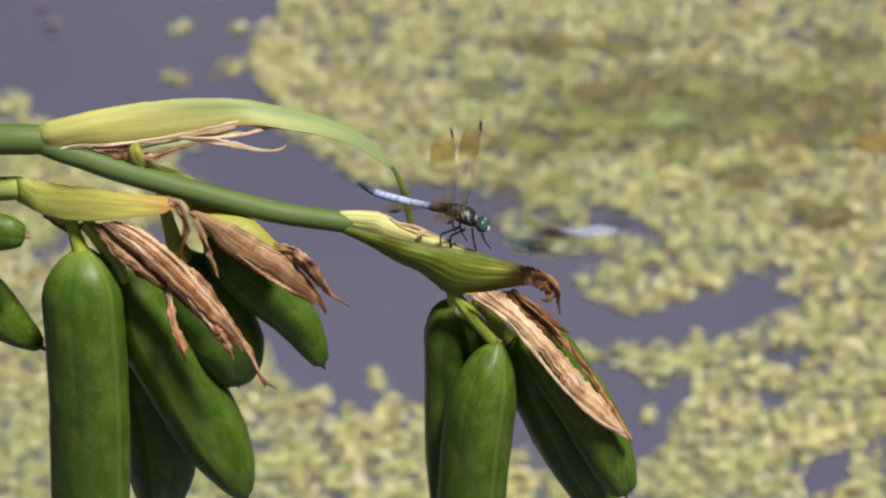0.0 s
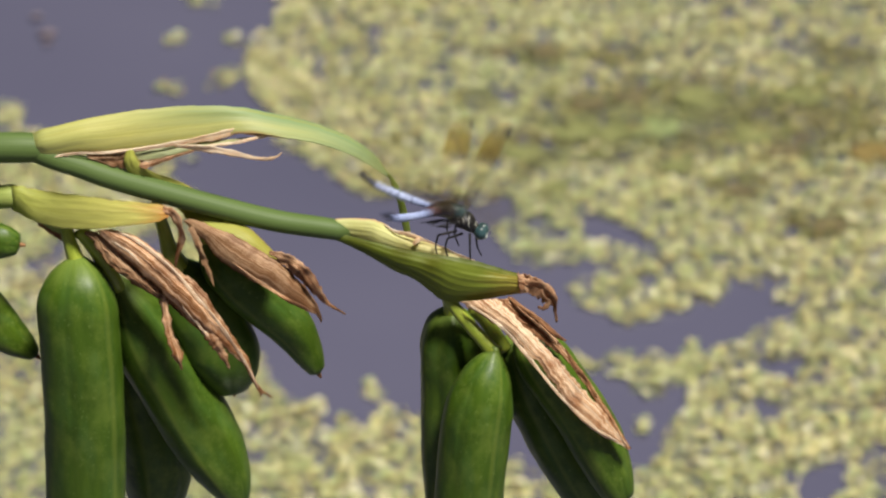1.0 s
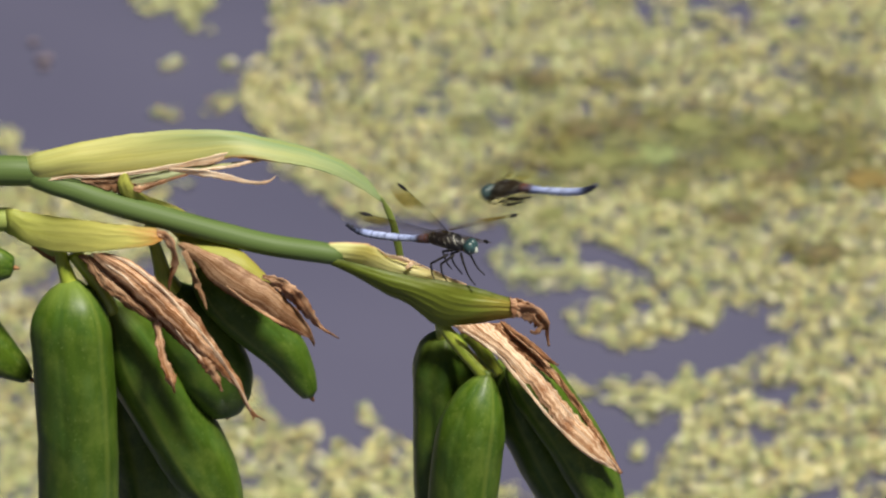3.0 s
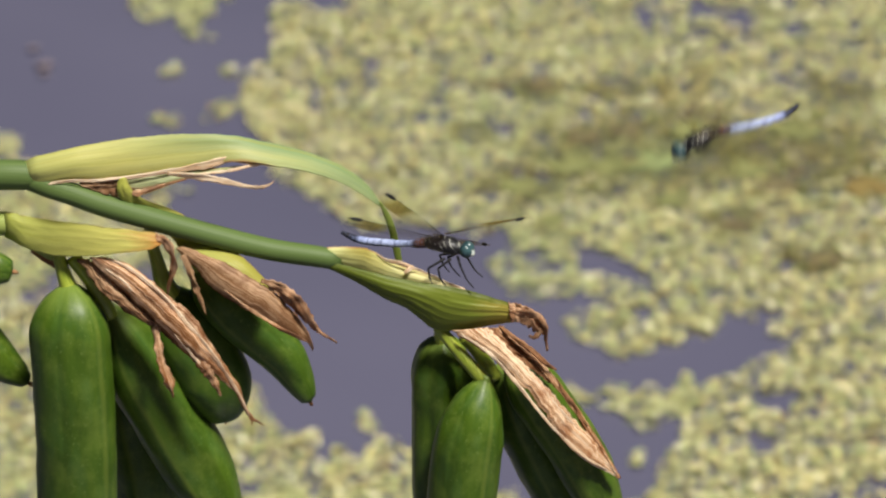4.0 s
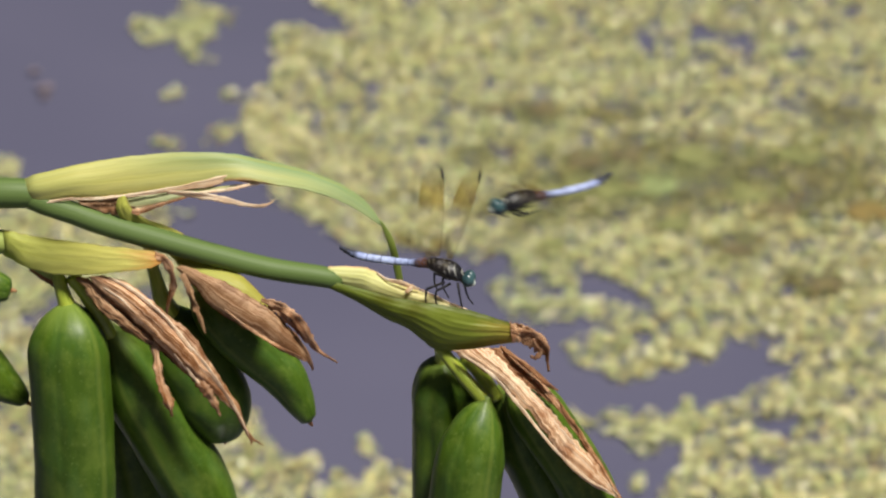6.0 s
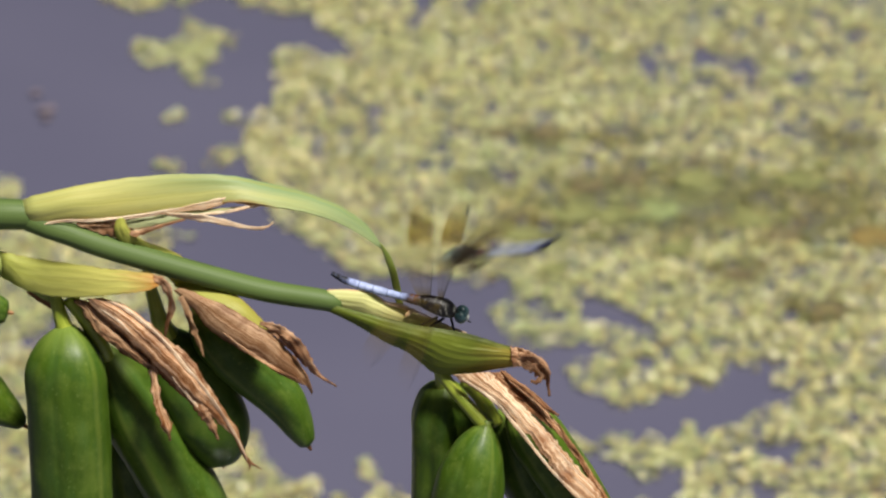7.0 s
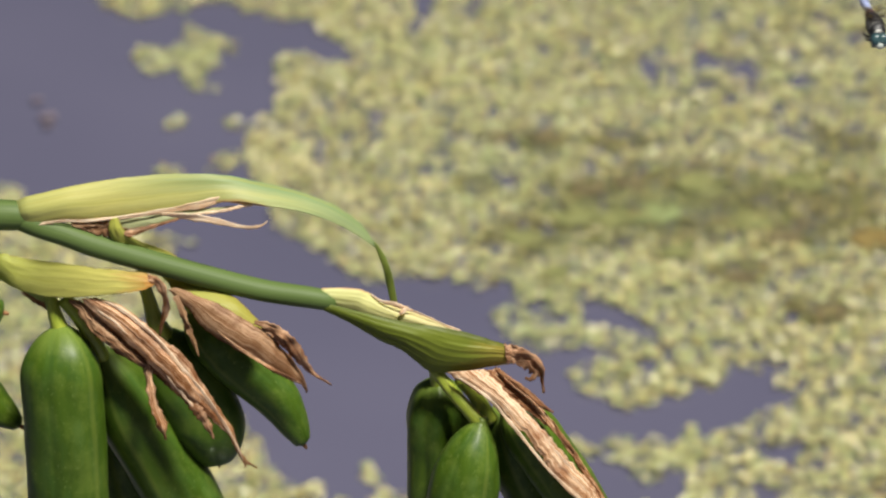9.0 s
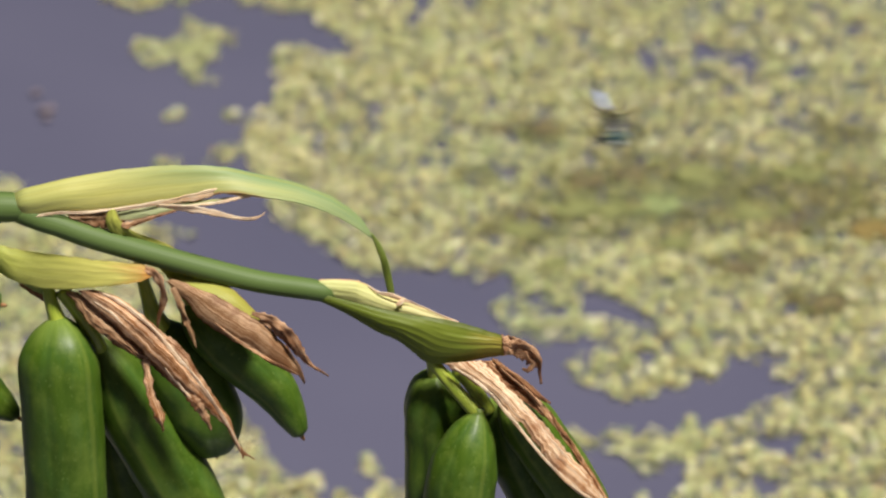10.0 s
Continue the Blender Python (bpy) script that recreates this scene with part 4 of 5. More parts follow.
    for pts, wid, seed in (([(-95.0, 7.8, -8), (-87.0, 3.5, -11), (-77.7, -4.5, -14.8), (-70.3, -13.2, -17), (-63.3, -21.8, -17.6), (-56.7, -31.5, -16.5), (-53.3, -38.5, -14.5)], [0.5, 1.0, 1.1, 1.2, 1.0, 0.8, 0.3], 51), ([(-98.0, 6.2, -8), (-89.7, 0.2, -11.6), (-81.3, -7.5, -14.6), (-74.0, -15.8, -16.8), (-68.0, -23.2, -18), (-63.3, -28.2, -18)], [0.4, 0.8, 0.9, 1.0, 0.9, 0.3], 53)):
        part("split_edge", strip(pts, wid, 60, 0.5, seed), DRY_PALE, plant, "pale straw split edge of a sheath")
    # papery sheath over the pod behind
    part("dry_sheath", blade([((-73.2, 11.5, -3), (-75.3, 10.5, -3)), ((-65.3, 8.5, -5), (-70.7, 6.2, -5)), ((-58.7, 5.5, -7), (-64.3, -0.8, -8)), ((-52.3, 1.8, -8), (-57.3, -5.8, -10)), ((-47.3, -1.2, -9), (-51.3, -8.5, -11)), ((-42.7, -5.2, -9), (-45.3, -12.8, -11)), ((-38.7, -9.8, -8), (-39.3, -15.8, -10)), ((-36.0, -13.8, -7), (-36.3, -16.8, -8)), ((-34.3, -18.5, -6), (-34.8, -19.5, -6))], 1.8, 36, 80, 0.04, 0.22, 0.6, 5, pleat=0.10, pleats=3.0), DRY_MAUVE, plant, "wrinkled tan sheath over a pod")
    for pts, wid, seed in (([(-50.0, 1.3, -9), (-45.3, -0.2, -10), (-41.0, -2.8, -11), (-37.7, -6.8, -11), (-35.0, -11.2, -10), (-32.0, -14.2, -9), (-27.5, -17.0, -8)], [1.4, 2.6, 3.0, 3.2, 2.6, 1.0, 0.4], 19), ([(-47.7, -0.5, -9), (-44.0, -2.8, -10), (-39.8, -6.8, -10), (-36.5, -11.2, -10)], [0.8, 1.8, 1.8, 0.6], 26)):
        part("curled_tip", strip(pts, wid, 44, 0.9, seed), DRY_RUST, plant, "twisted brown sheath tip")
    part("dry_strip", strip([(-73.2, 8.8, -5), (-71.3, 4.8, -6), (-69.7, 0.2, -6), (-68.0, -3.5, -6), (-66.2, -8.7, -6)], [1.4, 1.8, 2.2, 1.8, 0.4], 32, 0.7, 21), DRY_MAUVE, plant, "thin pinkish dried strip")
    part("split_edge", strip([(-60.7, -1.5, -10), (-55.7, -5.5, -12), (-49.0, -9.8, -13), (-42.3, -13.8, -13), (-36.3, -16.7, -10)], [0.4, 0.8, 1.2, 1.1, 0.4], 40, 0.5, 55), DRY, plant, "tan split edge of a sheath")
    # long straw sheath over the outer pods, with its darker split rim
    part("under_sheath", blade([((21.3, -12.2, -3), (13.0, -12.8, -4)), ((26.0, -16.2, -5), (18.0, -17.3, -6)), ((29.7, -20.2, -7), (24.0, -20.8, -8)), ((33.5, -24.8, -9), (29.7, -24.5, -9)), ((36.7, -28.8, -10), (34.7, -28.5, -10))], 1.0, 20, 50, 0.25, 0.25, 1.0, 45, pleat=0.39), DRY_DARK, plant, "dark brown sheet under a dry sheath")
    part("dry_sheath", blade([((17.3, -12.2, -6), (6.3, -13.3, -6)), ((20.2, -15.5, -9), (14.0, -18.2, -9)), ((24.7, -19.8, -12), (21.3, -23.2, -13)), ((29.3, -24.8, -13), (25.7, -28.5, -15)), ((34.3, -29.8, -14), (30.7, -33.2, -16)), ((38.3, -34.2, -14), (34.3, -38.5, -17)), ((42.7, -39.2, -14), (37.7, -43.8, -17)), ((46.7, -43.8, -14), (42.7, -47.8, -17)), ((50.7, -48.8, -13), (47.0, -51.2, -16)), ((54.0, -53.8, -12), (52.0, -54.2, -14)), ((56.0, -56.7, -11), (55.5, -56.8, -12))], 1.5, 40, 120, 0.05, 0.25, 0.9, 7, pleat=0.16, pleats=2.6), DRY_STRAW, plant, "long papery tan sheath with darker creases")
    part("dry_sheath", blade([((21.8, -11.8, -3), (19.0, -12.5, -4)), ((26.0, -15.8, -6), (24.0, -16.5, -7)), ((30.7, -19.8, -8), (29.0, -20.7, -9)), ((34.3, -23.8, -9), (32.7, -24.8, -10)), ((38.0, -28.5, -10), (36.7, -29.5, -11)), ((41.7, -33.2, -11), (40.3, -34.2, -12)), ((45.3, -38.5, -12), (43.7, -39.5, -13)), ((49.7, -45.2, -12), (48.0, -45.8, -13)), ((53.3, -51.2, -12), (52.0, -51.5, -13)), ((56.2, -56.5, -11), (55.7, -56.8, -12))], 1.0, 14, 100, 0.25, 0.25, 0.8, 12, pleat=0.28), DRY, plant, "narrow brown rim of the split sheath")
    for pts, wid, seed in (([(20.2, -11.8, -4), (24.7, -15.2, -8), (29.7, -18.8, -10), (34.0, -22.8, -11), (37.3, -24.8, -10)], [0.8, 1.4, 1.4, 1.6, 0.5], 23), ([(37.0, -27.2, -12), (39.7, -31.5, -13), (43.0, -36.2, -14), (46.3, -41.5, -14)], [0.5, 1.2, 1.4, 0.5], 24)):
        part("dry_strip", strip(pts, wid, 36, 0.8, seed), DRY_DARK, plant, "dark brown curled rim")
    for pts, wid, seed in (([(9.0, -14.3, -8), (17.7, -20.2, -12.5), (26.7, -30.2, -16.5), (36.0, -41.5, -18), (46.0, -50.8, -17.5), (54.7, -55.8, -14)], [0.5, 1.0, 1.0, 0.9, 1.2, 0.4], 57), ([(15.7, -12.8, -7.5), (24.3, -21.8, -13), (34.3, -32.2, -15.2), (44.3, -43.2, -15.2), (55.0, -55.2, -12.8)], [0.5, 0.8, 0.9, 0.8, 0.3], 59)):
        part("split_edge", strip(pts, wid, 60, 0.5, seed), DRY_PALE, plant, "pale straw split edge of a sheath")
    # stalklets
    for pts, radii in (([(-109.8, 9.2, 0), (-108.7, 4.8, -1), (-106.5, -1.8, -2)], [1.9, 2.0, 2.7]), ([(-105.7, 8.2, 1), (-101.0, 2.2, 0), (-95.7, -6.5, 1), (-93.0, -11.8, 6)], [2.4, 2.2, 2.3, 2.0]),
                       ([(-83.3, 16.0, 6), (-81.0, 8.2, 7), (-79.0, 1.5, 8), (-75.7, -5.2, 10)], [1.8, 2.0, 2.8, 4.4]),
                       ([(2.2, -11.8, -2), (7.7, -18.7, -4), (15.7, -27.8, -7)], [1.8, 1.9, 2.2]), ([(10.3, -14.8, 4), (14.0, -19.2, 5), (19.3, -27.2, 5)], [2.4, 2.2, 2.2]), ([(2.7, -10.7, 4), (3.0, -14.8, 6), (3.5, -19.2, 7)], [2.2, 1.9, 2.4]),
                       ([(-154.0, 18.5, 12), (-152.3, 11.8, 11), (-149.0, 6.8, 10)], [2.4, 2.2, 2.6]), ([(-155.7, 17.7, 12), (-153.2, 3.5, 14), (-146.5, -8.2, 14)], [2.4, 2.2, 2.6]), ([(-72.3, 13.2, 4), (-69.7, 8.2, 4), (-67.0, 1.8, 5)], [2.0, 1.8, 1.7])):
        rod("stalklet", plant, pts, radii, PEDICEL, "", 20, 14)
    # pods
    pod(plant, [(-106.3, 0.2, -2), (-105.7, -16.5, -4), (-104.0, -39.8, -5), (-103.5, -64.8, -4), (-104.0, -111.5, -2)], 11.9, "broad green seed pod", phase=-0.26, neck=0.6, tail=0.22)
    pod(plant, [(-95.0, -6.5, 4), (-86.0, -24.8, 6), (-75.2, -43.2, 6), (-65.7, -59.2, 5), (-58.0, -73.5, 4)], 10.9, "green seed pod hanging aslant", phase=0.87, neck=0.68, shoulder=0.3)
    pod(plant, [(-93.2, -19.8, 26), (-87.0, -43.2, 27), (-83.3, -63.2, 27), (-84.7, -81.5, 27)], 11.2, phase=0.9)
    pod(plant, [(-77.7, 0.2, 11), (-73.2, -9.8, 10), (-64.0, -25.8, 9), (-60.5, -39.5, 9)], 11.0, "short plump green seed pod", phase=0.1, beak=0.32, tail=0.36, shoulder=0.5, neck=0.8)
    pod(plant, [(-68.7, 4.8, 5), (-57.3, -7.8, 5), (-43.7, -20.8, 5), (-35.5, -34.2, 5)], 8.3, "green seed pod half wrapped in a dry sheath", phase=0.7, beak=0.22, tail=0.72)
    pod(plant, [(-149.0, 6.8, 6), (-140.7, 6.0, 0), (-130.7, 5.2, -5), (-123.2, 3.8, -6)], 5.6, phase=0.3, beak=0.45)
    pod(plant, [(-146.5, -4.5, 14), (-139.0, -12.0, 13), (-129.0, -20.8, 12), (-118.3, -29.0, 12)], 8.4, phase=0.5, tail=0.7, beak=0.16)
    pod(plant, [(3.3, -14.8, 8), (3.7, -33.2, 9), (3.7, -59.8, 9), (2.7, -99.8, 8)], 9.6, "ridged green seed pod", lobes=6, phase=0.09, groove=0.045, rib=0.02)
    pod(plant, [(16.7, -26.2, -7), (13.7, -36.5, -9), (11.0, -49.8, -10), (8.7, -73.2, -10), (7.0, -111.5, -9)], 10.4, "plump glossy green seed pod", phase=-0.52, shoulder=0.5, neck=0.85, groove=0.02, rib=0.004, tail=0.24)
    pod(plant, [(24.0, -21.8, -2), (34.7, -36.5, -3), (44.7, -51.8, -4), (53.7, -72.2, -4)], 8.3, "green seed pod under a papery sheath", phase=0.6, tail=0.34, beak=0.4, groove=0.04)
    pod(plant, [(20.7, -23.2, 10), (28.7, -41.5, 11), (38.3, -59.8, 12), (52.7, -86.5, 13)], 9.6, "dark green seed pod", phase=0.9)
    # the parts were laid out in the world: bring them into the plant's space
    for ob in plant.children:
        ob.matrix_parent_inverse = Matrix.Translation(-plant.location)
    return plant


# ---- dragonflies (local axes: x to the head, y to its left, z up; origin in the thorax) ----
MESHES = {}


def mesh_of(name, material, build):
    """Meshes are built once and shared by the three insects."""
    if name not in MESHES:
        ob = link(name, build(), material)
        MESHES[name] = ob.data
        bpy.data.objects.remove(ob)
    return MESHES[name]


def scaled(points):
    return [Vector(p) * MM for p in points]


def thorax_mesh():
    rows = spline([(-5.8, 0, 1.0, 1.4), (-4, 0, 0.9, 2.3), (-1, 0, 0.5, 2.95), (2, 0, -0.3, 3.2), (4.2, 0, -1.4, 2.4), (6.4, 0, -2.3, 0.9)], 18)
    return tube([Vector(r[:3]) * MM for r in rows], [r[3] * 0.84 * MM for r in rows], 20, lambda a, s: 1 + 0.06 * math.cos(2 * a) + 0.03 * math.sin(9 * s + 3 * a))


def abdomen_mesh():
    def ringed(a, s):
        k = (s * 9) % 1
        return 1 - 0.10 * (1 - min(1, min(k, 1 - k) * 7)) + 0.05 * math.cos(2 * a)
    rows = spline([(0, 0, 0, 1.7), (-3, 0, -0.1, 1.6), (-6, 0, -0.1, 1.15), (-12, 0, 0.2, 1.3), (-18.5, 0, 0.9, 1.3), (-23, 0, 2.0, 1.15), (-26.8, 0, 4.1, 0.65)], 55)
    return tube([Vector(r[:3]) * MM for r in rows], [r[3] * 0.92 * MM for r in rows], 14, ringed)


def ball_mesh(r, sx, sy, sz):
    bm = bmesh.new()
    bmesh.ops.create_uvsphere(bm, u_segments=20, v_segments=14, radius=r * MM, matrix=Matrix.Diagonal((sx, sy, sz, 1)))
    return bm


def leg_mesh(knee, shin, toe):
    bm = None
    bm = tube(scaled(spline([(0, 0, 0), knee], 4)), [0.42 * MM, 0.40 * MM, 0.36 * MM, 0.32 * MM], 7)
    bm = tube(scaled(spline([knee, shin, toe], 9)), [MM * (0.32 - 0.016 * i) for i in range(9)], 7, bm=bm)
    for i in range(4):
        b = Vector(knee).lerp(Vector(shin), 0.25 + 0.2 * i)
        bm = tube(scaled([b, b + Vector((0.5, 0.1, -0.35))]), [0.06 * MM, 0.02 * MM], 4, bm=bm)
    return bm


def wing_mesh(span, chord, root, hind):
    """A wing along +y: membrane in slot 0, its main veins in slot 1."""
    bm = bmesh.new()
    uv = bm.loops.layers.uv.verify()
    n, m = 26, 6
    grid = []
    for i in range(n + 1):
        s = i / n
        wide = chord * (root + (1 - root) * min(1, s / (0.22 if hind else 0.55)) ** 0.8) * (1 - max(0, (s - 0.62) / 0.38) ** 2.6) ** 0.5
        lead = 0.9 * math.sin(s * math.pi) * 0.5 - 1.2 * max(0, s - 0.75)
        grid.append([bm.verts.new(Vector((lead - wide * j / m, span * s, 0.22 * math.sin(j * 2.3 + s * 5) * (j > 0))) * MM) for j in range(m + 1)])
    for i in range(n):
        for j in range(m):
            f = bm.faces.new((grid[i][j], grid[i][j + 1], grid[i + 1][j + 1], grid[i + 1][j]))
            for loop, (a, b) in zip(f.loops, ((i, j), (i, j + 1), (i + 1, j + 1), (i + 1, j))):
                loop[uv].uv = (a / n, b / m)
    lines = [[v.co.copy() for v in (row[k] for row in grid)] for k in (0, 1, 3)]
    start = len(bm.faces)
    for line, thick, reach in zip(lines, (0.10, 0.05, 0.035), (n + 1, n - 2, n - 5)):
        bm = tube(line[:reach], [MM * thick * (1 - 0.6 * i / reach) for i in range(reach)], 5, bm=bm)
    bm.faces.ensure_lookup_table()
    for f in bm.faces[start:]:
        f.material_index = 1
    return bm


def stigma_mesh(span):
    rows = spline([(0.15, span * 0.83, 0, 0.12), (-0.2, span * 0.87, 0, 0.46), (-0.5, span * 0.93, 0, 0.46), (-0.85, span * 0.97, 0, 0.12)], 9)
    return tube([Vector(r[:3]) * MM for r in rows], [r[3] * MM for r in rows], 8, lambda a, s: 0.75 + 0.4 * abs(math.cos(a + 1.57)))


def mirrored(build):
    bm = build()
    for v in bm.verts:
        v.co.y = -v.co.y
    bmesh.ops.reverse_faces(bm, faces=bm.faces[:])
    return bm


WINGS = {"fore_left": (Vector((1.6, 1.0, 3.0)), 1, False), "hind_left": (Vector((-2.2, 1.0, 3.2)), 1, True), "fore_right": (Vector((1.6, -1.0, 3.0)), -1, False), "hind_right": (Vector((-2.2, -1.0, 3.2)), -1, True)}
# hip, then knee, shin and toe from the hip
STANDING = (((4.2, 1.0, -3.4), (1.2, 2.0, -2.6), (2.4, 2.4, -6.6), (4.2, 2.8, -9.2)), ((2.2, 1.4, -3.9), (-3.6, 2.6, -1.8), (-3.4, 3.0, -5.0), (-1.4, 3.2, -8.6)), ((0.4, 1.6, -3.6), (-4.6, 3.2, -1.6), (-4.4, 3.8, -5.2), (-3.2, 4.0, -7.6)))
TUCKED = (((4.2, 1.0, -3.0), (2.2, 0.8, -1.0), (0.2, 0.6, -1.6), (-1.2, 0.4, -1.4)), ((2.2, 1.2, -3.6), (-2.4, 1.0, -0.8), (-4.6, 0.8, -0.6), (-6.0, 0.6, -0.3)), ((0.4, 1.4, -3.4), (-3.0, 1.0, -0.2), (-5.6, 0.8, 0.3), (-7.4, 0.6, 0.7)))
WAIST = Vector((-5.0, 0, 0.9))


def dragonfly(label, perched=False):
    """Returns the insect, its abdomen and its four wings."""
    fly = tagged(new("dragonfly"), label, "dragonfly", "dragonflies over the pond")

    def add(name, key, material, build, parent=fly, place=(0, 0, 0), text=""):
        ob = new(name, mesh_of(key, material, build))
        ob.parent, ob.location = parent, Vector(place) * MM
        return tagged(ob, text)
    add("thorax", "thorax", THORAX, thorax_mesh, text="black thorax with pale stripes")
    head = add("head", "head", BLACK, lambda: ball_mesh(2.0, 0.85, 1.05, 0.95), place=(6.9, 0, -2.3), text="black head")
    for side in (1, -1):
        add("eye", "eye", EYE_TEAL, lambda: ball_mesh(1.9, 1.0, 0.92, 1.15), head, (0.3, 1.0 * side, 0.4), "glossy teal compound eye")
    add("face", "face", FACE, lambda: ball_mesh(1.05, 0.75, 1.1, 1.0), head, (1.65, 0, -0.8), "whitish face")
    abdomen = add("abdomen", "abdomen", ABDOMEN, abdomen_mesh, place=WAIST, text="powder-blue abdomen with a black tip")
    for i, (hip, knee, shin, toe) in enumerate(STANDING if perched else TUCKED):
        pose_ = "stand" if perched else "tuck"
        add("leg", f"leg_{pose_}_{i}_l", BLACK, lambda: leg_mesh(knee, shin, toe), place=hip)
        add("leg", f"leg_{pose_}_{i}_r", BLACK, lambda: mirrored(lambda: leg_mesh(knee, shin, toe)), place=(hip[0], -hip[1], hip[2]))
    wings = {}
    for key, (root, side, hind) in WINGS.items():
        span, chord, narrow = (28.0, 7.4, 0.5) if hind else (29.5, 6.0, 0.25)
        shape = lambda: wing_mesh(span, chord, narrow, hind)
        spot = lambda: stigma_mesh(span)
        wings[key] = add("wing", key, [WING, BLACK], shape if side > 0 else lambda: mirrored(shape), place=root, text="clear wing with an amber cloud")
        add("wing_spot", key + "_spot", BLACK, spot if side > 0 else lambda: mirrored(spot), wings[key], text="black spot near the wing tip")
    return fly, abdomen, wings


FLY_PERCHED = [
    (0, pose(0.0050, 1.1267, 0.9229, 8, 3.4, -20.2)),
    (0.8, pose(0.0050, 1.1267, 0.9229, 8, 3.4, -20.2)),
    (0.95, pose(0.0053, 1.1267, 0.9234, 8, 8.1, -15.3)),
    (1.1, pose(0.0070, 1.1267, 0.9249, 0, 18.4, -21.2)),
    (1.3, pose(0.0070, 1.1267, 0.9249, 0, 17.6, -20.7)),
    (1.8, pose(0.0066, 1.1267, 0.9249, 0, 15.0, -19.1)),
    (1.92, pose(0.0037, 1.1267, 0.9234, 5, 8.1, -15.3)),
    (2.05, pose(0.0030, 1.1267, 0.9238, 8, 5.5, -13.9)),
    (2.2, pose(0.0046, 1.1267, 0.9245, -1, -9.1, -22.6)),
    (2.7, pose(0.0046, 1.1267, 0.9245, -1, -10.0, -22.2)),
    (3.8, pose(0.0037, 1.1267, 0.9247, 2, -12.5, -21.1)),
    (4.4, pose(0.0037, 1.1267, 0.9247, 2, -12.5, -21.1)),
    (4.5, pose(0.0063, 1.1267, 0.9256, 0, 13.3, -18.1)),
    (4.6, pose(0.0056, 1.1267, 0.9252, 0, 16.7, -20.1)),
    (4.7, pose(0.0073, 1.1267, 0.9252, 0, 26.7, -27.0)),
    (5.1, pose(0.0076, 1.1267, 0.9249, 0, 25.1, -25.7)),
    (5.5, pose(0.0066, 1.1267, 0.9252, 0, 21.8, -23.4)),
    (5.6, pose(0.0063, 1.1267, 0.9252, 0, 19.3, -21.7)),
    (5.7, pose(0.0037, 1.1267, 0.9234, 5, 8.1, -15.3)),
    (6, pose(0.0040, 1.1267, 0.9234, 5, 4.6, -13.5)),
    (6.4, pose(0.0037, 1.1267, 0.9234, 5, 9.8, -16.2)),
    (6.8, pose(0.0032, 1.1267, 0.9225, 5, 13.3, -18.1)),
    (6.9, pose(0.0003, 1.1237, 0.9200, 25, -0.7, -10.9)),
    (7, pose(0.0017, 1.1237, 0.9204, 35, 6.3, -14.4)),
    (7.1, pose(-0.0007, 1.1237, 0.9204, 45, 3.7, -13.1)),
    (7.2, pose(0.0003, 1.1237, 0.9204, 45, 0.2, -11.4)),
    (7.4, pose(0.0003, 1.1237, 0.9204, 45, -0.7, -10.9)),
    (7.5, pose(0.0007, 1.1237, 0.9208, 40, 0.2, -11.4)),
    (7.7, pose(0.0010, 1.1237, 0.9211, 30, 4.6, -13.5)),
    (7.8, pose(0.0027, 1.1237, 0.9230, 10, 15.0, -19.1)),
    (7.9, pose(0.0023, 1.1237, 0.9237, 5, 13.3, -18.1)),
    (8, pose(0.0033, 1.1237, 0.9255, 0, 11.6, -17.2)),
    (8.1, pose(0.0062, 1.1067, 0.9383, 0, -5.2, -16.0)),
    (8.2, pose(0.0406, 1.1067, 0.9198, 20, -2.7, -17.4)),
    (8.3, pose(0.0887, 1.1067, 0.8839, 30, 3.8, -21.7)),
    (8.5, pose(0.1656, 1.1067, 0.8284, 30, -2.7, -17.4)),
    (8.7, pose(0.2084, 1.1067, 0.8180, -30, -45.6, -10.1)),
    (8.8, pose(0.1996, 1.1067, 0.8268, -30, -36.0, -170.3)),
    (8.95, pose(0.1538, 1.1467, 0.8311, 0, -0.4, -221.7)),
    (9.1, pose(0.1184, 1.1467, 0.8640, 0, -4.8, -226.2)),
    (9.2, pose(0.0968, 1.1467, 0.8843, 0, -3.9, -229.0)),
    (9.3, pose(0.0686, 1.1467, 0.9076, 0, -9.0, -234.8)),
    (9.4, pose(0.0387, 1.1467, 0.9440, 0, -10.7, -247.7)),
    (9.5, pose(0.0255, 1.1467, 0.9601, 0, 15.9, -258.6)),
    (9.6, pose(0.0102, 1.1467, 0.9730, 0, 11.0, -85.6)),
    (9.7, pose(0.0140, 1.1467, 0.9745, 0, 7.9, -83.7)),
    (9.8, pose(0.0290, 1.1467, 0.9672, 0, -2.3, -79.4)),
    (9.9, pose(0.0357, 1.1467, 0.9656, 0, -2.7, -90.7)),
    (10, pose(0.0555, 1.1467, 0.9643, 0, -6.7, -82.7)),
]
